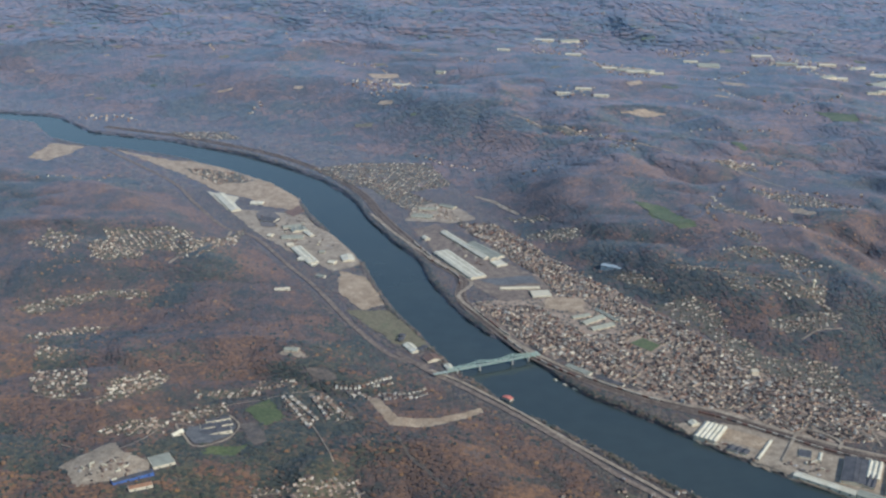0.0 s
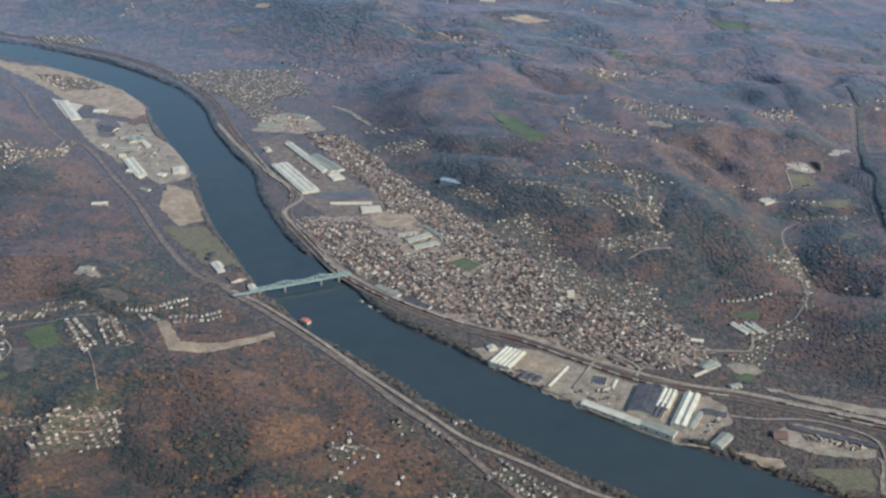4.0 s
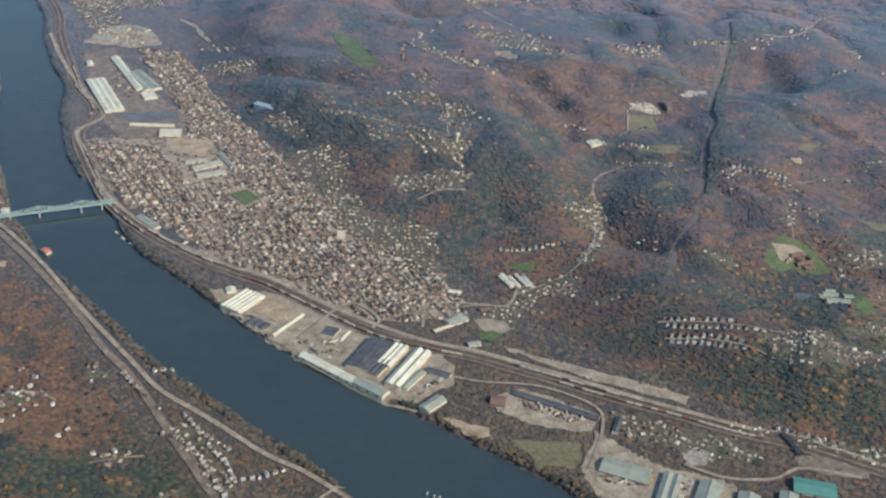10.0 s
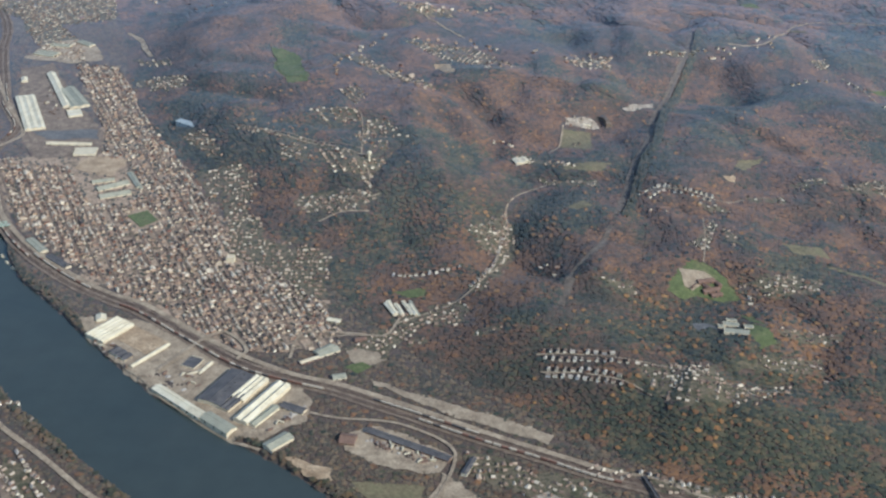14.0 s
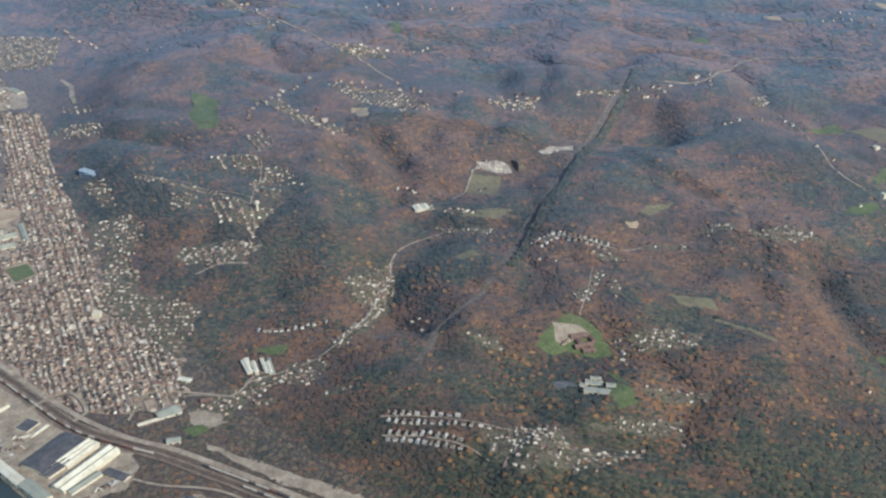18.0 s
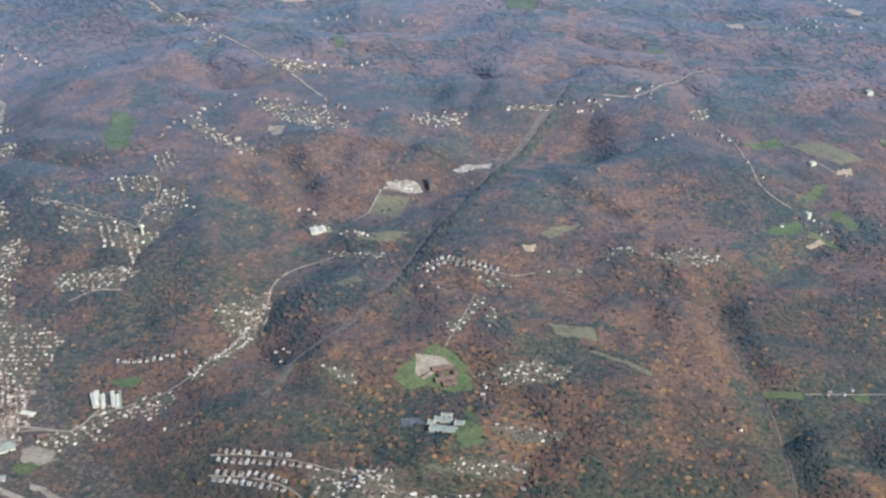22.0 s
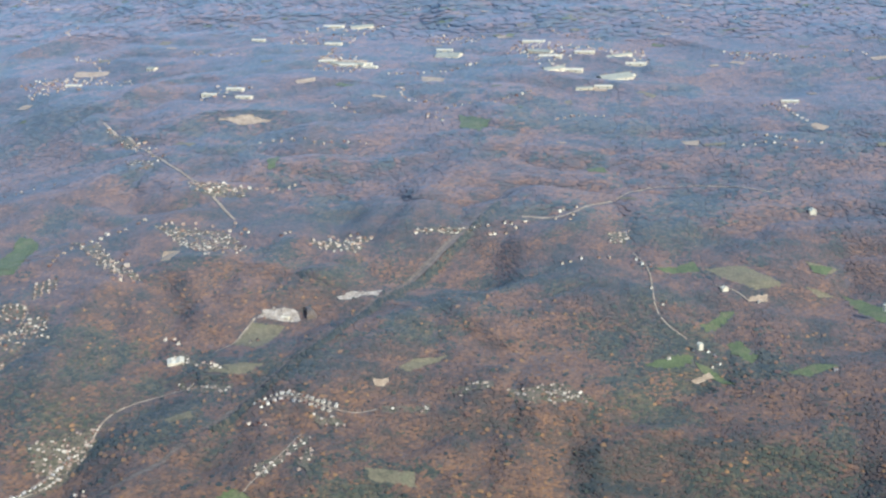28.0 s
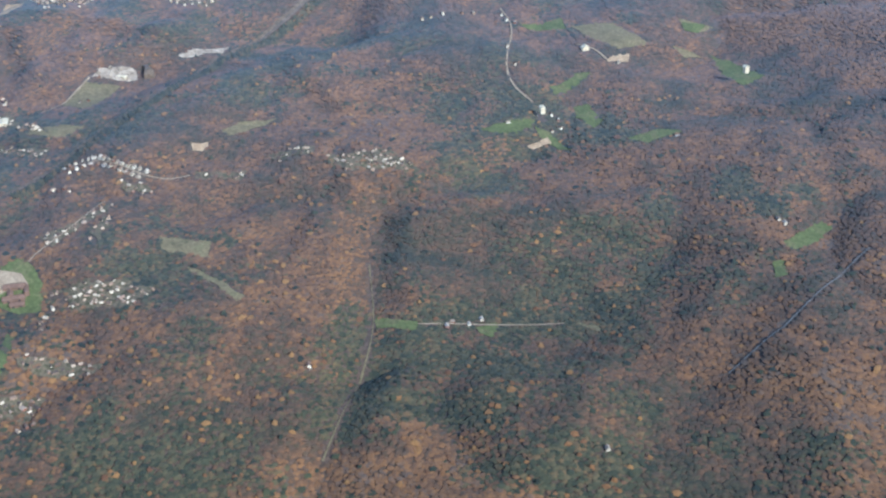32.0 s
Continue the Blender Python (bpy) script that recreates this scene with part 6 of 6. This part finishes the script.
def forest(name, x, y, width, tall, material, label):
    """Crowns of irregular lobes, each tree its own island."""
    n, z = len(x), land(x, y)
    w, t = width * (0.75 + 0.8 * rng.random(n) ** 1.8), tall * rng.uniform(0.7, 1.25, n)
    turn = rng.uniform(0, math.tau, n)
    v = np.zeros((n, 8, 3))
    for i in range(8):
        low = i < 5
        a = turn + (i * math.tau / 5 if low else (i - 5) * math.tau / 3 + 0.4) + rng.uniform(-0.35, 0.35, n)
        r = w / 2 * (1.0 if low else 0.45) * rng.uniform(0.7, 1.3, n)
        lift = (0.4 if low else 0.95) + rng.uniform(-0.14, 0.14, n)
        v[:, i] = np.stack([x + np.cos(a) * r, y + np.sin(a) * r, z + t * lift], 1)
    tri = [(0, 1, 5), (1, 2, 6), (2, 3, 6), (3, 4, 7), (4, 0, 7), (1, 6, 5), (3, 7, 6), (0, 5, 7), (5, 6, 7)]
    faces = (np.array(tri)[None] + (np.arange(n) * 8)[:, None, None]).reshape(-1, 3)
    me = bpy.data.meshes.new(name)
    me.vertices.add(n * 8)
    me.vertices.foreach_set("co", v.ravel())
    me.loops.add(faces.size)
    me.loops.foreach_set("vertex_index", faces.ravel().astype(np.int32))
    me.polygons.add(len(faces))
    me.polygons.foreach_set("loop_start", np.arange(0, faces.size, 3, dtype=np.int32))
    me.update(calc_edges=True)
    # crowns take their light as a closed canopy that follows the slope
    e = 6.0
    slope = np.stack([land(x - e, y) - land(x + e, y), land(x, y - e) - land(x, y + e), np.full(n, 2 * e / 1.1)], 1)
    slope /= np.linalg.norm(slope, axis=1)[:, None]
    own = v - np.stack([x, y, z + t * 0.1], 1)[:, None]
    own /= np.linalg.norm(own, axis=2)[:, :, None]
    face = own * 0.2 + slope[:, None] * 0.8
    face /= np.linalg.norm(face, axis=2)[:, :, None]
    me.attributes.new("custom_normal", "FLOAT_VECTOR", "POINT").data.foreach_set("vector", face.astype(np.float32).ravel())
    me.materials.append(material)
    return tagged(new(name, me), label, "trees", kind="stuff")


def scatter(x0, x1, y0, y1, gap):
    x, y = np.meshgrid(np.arange(x0, x1, gap), np.arange(y0, y1, gap))
    return x.ravel() + rng.uniform(-0.55, 0.55, x.size) * gap, y.ravel() + rng.uniform(-0.55, 0.55, x.size) * gap


def in_view(x, y, slack=60):
    return (x > -420 - 0.45 * (y - 700) - slack) & (x < 1080 + 0.45 * (y - 700) + slack) & (y > 560 + 0.1 * x - slack)


for name, y0, y1, gap, width, tall in (("woods", 560, 1450, 2.25, 3.7, 1.05), ("far_woods", 1450, 2300, 4.4, 7.4, 1.3), ("distant_woods", 2300, 3400, 13, 17, 3)):
    x, y = scatter(-1500, 2300, y0, y1, gap)
    k = in_view(x, y)
    x, y = x[k], y[k]
    k = free(x, y) & (rng.random(len(x)) < np.where(inside(VALLEY, x, y), 0.72, 0.97))
    x, y = x[k], y[k]
    k = off_houses(x, y, 1.9) | (rng.random(len(x)) < 0.1)
    x, y = x[k], y[k]
    # greener slopes: above the railway and among the gardens of the ridge
    lush = 0.95 * np.exp(-((x - 590) / 120) ** 2 - ((y - 735) / 42) ** 2) + 0.6 * np.exp(-((x - 655) / 70) ** 2 - ((y - 825) / 60) ** 2) + 0.5 * np.exp(-((x - 150) / 120) ** 2 - ((y - 640) / 60) ** 2) - 0.5 * np.exp(-((x - 560) / 60) ** 2 - ((y - 850) / 40) ** 2)
    green = lush + 0.8 * rolling(x, y, 85, 21) + 0.7 * rolling(x, y, 24, 22) + rng.uniform(-0.35, 0.35, len(x)) > 0.32
    low = inside(VALLEY, x, y) & (rng.random(len(x)) < 0.85)
    if low.any():
        forest("river_brush", x[low], y[low], width * 0.8, tall * 0.7, BRUSH, "leafless grey-brown brush and willows of the river flats")
    x, y, green = x[~low], y[~low], green[~low]
    forest(name, x[~green], y[~green], width, tall, LEAVES, "autumn woods, rust, brown and bare grey crowns")
    forest("green_" + name, x[green], y[green], width, tall, GREENS, "woods that still hold dull green leaves")
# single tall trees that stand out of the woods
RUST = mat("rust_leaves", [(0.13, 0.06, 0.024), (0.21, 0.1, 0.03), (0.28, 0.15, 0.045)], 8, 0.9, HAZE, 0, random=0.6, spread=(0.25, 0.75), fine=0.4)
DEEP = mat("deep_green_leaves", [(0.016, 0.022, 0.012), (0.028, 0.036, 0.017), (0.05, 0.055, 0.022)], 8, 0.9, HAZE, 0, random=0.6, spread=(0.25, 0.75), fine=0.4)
for name, material, seed, label in (("rust_trees", RUST, 61, "single tall trees in bright rust and orange leaf"), ("deep_green_trees", DEEP, 62, "single tall dark green trees and pines")):
    x, y = scatter(-420, 1250, 560, 1250, 5.6)
    near = np.exp(-((x - 650) / 110) ** 2 - ((y - 820) / 80) ** 2)
    k = in_view(x, y) & ~inside(VALLEY, x, y) & (rng.random(len(x)) < 0.04 + 0.3 * near + 0.16 * (rolling(x, y, 46, seed) > 0.3))
    x, y = x[k], y[k]
    k = free(x, y) & off_houses(x, y, 1.9)
    forest(name, x[k], y[k], 3.4, 2.3, material, label)
# tall trees along the eastern edge of the power-line cut
q = np.array([(p.x, p.y) for p in smooth_line(POWER_CUT, 2.2)])
q = np.concatenate([q + (off, 0) for off in (6.0, 8.4, 10.8)]) + rng.uniform(-0.9, 0.9, (3 * len(q), 2))
k = free(q[:, 0], q[:, 1])
forest("cut_edge_woods", q[k, 0], q[k, 1], 3.4, 3.6, GREENS, "tall dark trees along a power-line cut")
# taller trees along the water's edge
for name, line, side in (("east_bank_trees", EAST_BANK, 1), ("west_bank_trees", WEST_BANK, -1)):
    q = np.array([(p.x, p.y) for p in smooth_line(line, 1.9)])
    d = np.gradient(q, axis=0)
    d /= np.linalg.norm(d, axis=1)[:, None]
    out = np.stack([-d[:, 1], d[:, 0]], 1) * side
    q = np.concatenate([q + out * off for off in (2.4, 4.6, 6.8)]) + rng.uniform(-0.8, 0.8, (3 * len(q), 2))
    k = (q[:, 1] > 560) & (q[:, 1] < 1700) & (rolling(q[:, 0], q[:, 1], 18, 51) + rng.uniform(-0.7, 0.7, len(q)) > -0.25)
    q = q[k]
    k = free(q[:, 0], q[:, 1]) & off_houses(q[:, 0], q[:, 1], 1.5)
    half = rng.random(k.sum()) < 0.4
    forest(name, q[k, 0][half], q[k, 1][half], 3.0, 2.6, GREENS, "mixed olive and green trees on the river bank")
    forest(name, q[k, 0][~half], q[k, 1][~half], 3.0, 2.3, BRUSH, "tan and brown willows on the river bank")
# street and garden trees
x, y = scatter(-60, 420, 700, 1320, 3.4)
k = inside(list(CLEAR[0]), x, y) & (rng.random(len(x)) < 0.3)
x, y = x[k], y[k]
for line, half in STRIPS:
    k = along(line, x, y) > half
    x, y = x[k], y[k]
for ring in CLEAR[1:]:
    k = ~inside([tuple(p) for p in ring], x, y)
    x, y = x[k], y[k]
k = off_houses(x, y, 0.9)
forest("street_trees", x[k], y[k], 2.5, 1.6, GREENS, "small street and garden trees")

# mosaic of small far fields
v, f, slot = [], [], []
for i in range(320):
    x, y = rng.uniform(-1100, 2100), 1500 + 1800 * rng.random() ** 0.8
    if inside(VALLEY, x, y) or along(EAST_FOOT, np.array(x), np.array(y)) < 40:
        continue
    a, w, d = rng.uniform(-0.5, 0.5), rng.uniform(4, 16), rng.uniform(3, 9)
    n = len(v)
    grid = [(p, q) for q in (-1, 0, 1) for p in (-1, -0.33, 0.33, 1)]
    for p, q in grid:
        p, q = p * w * rng.uniform(0.8, 1.15) / 1, q * d * rng.uniform(0.7, 1.2) / 1
        v.append((x + p * math.cos(a) - q * math.sin(a), y + p * math.sin(a) + q * math.cos(a)))
    f += [(n + j * 4 + k, n + j * 4 + k + 1, n + j * 4 + k + 5, n + j * 4 + k + 4) for j in (0, 1) for k in (0, 1, 2)]
    slot += [int(rng.choice(3, p=(0.3, 0.4, 0.3)))] * 6
q = np.array(v)
z = land(q[:, 0], q[:, 1]) + np.where(q[:, 1] < 2300, 1.6, 2.6)
tagged(new("far_fields", mesh("far_fields", np.column_stack([q, z]).tolist(), f, [SOIL, MEADOW, GRASS], slot)), "mosaic of small tan and green fields far off", "fields", kind="stuff")
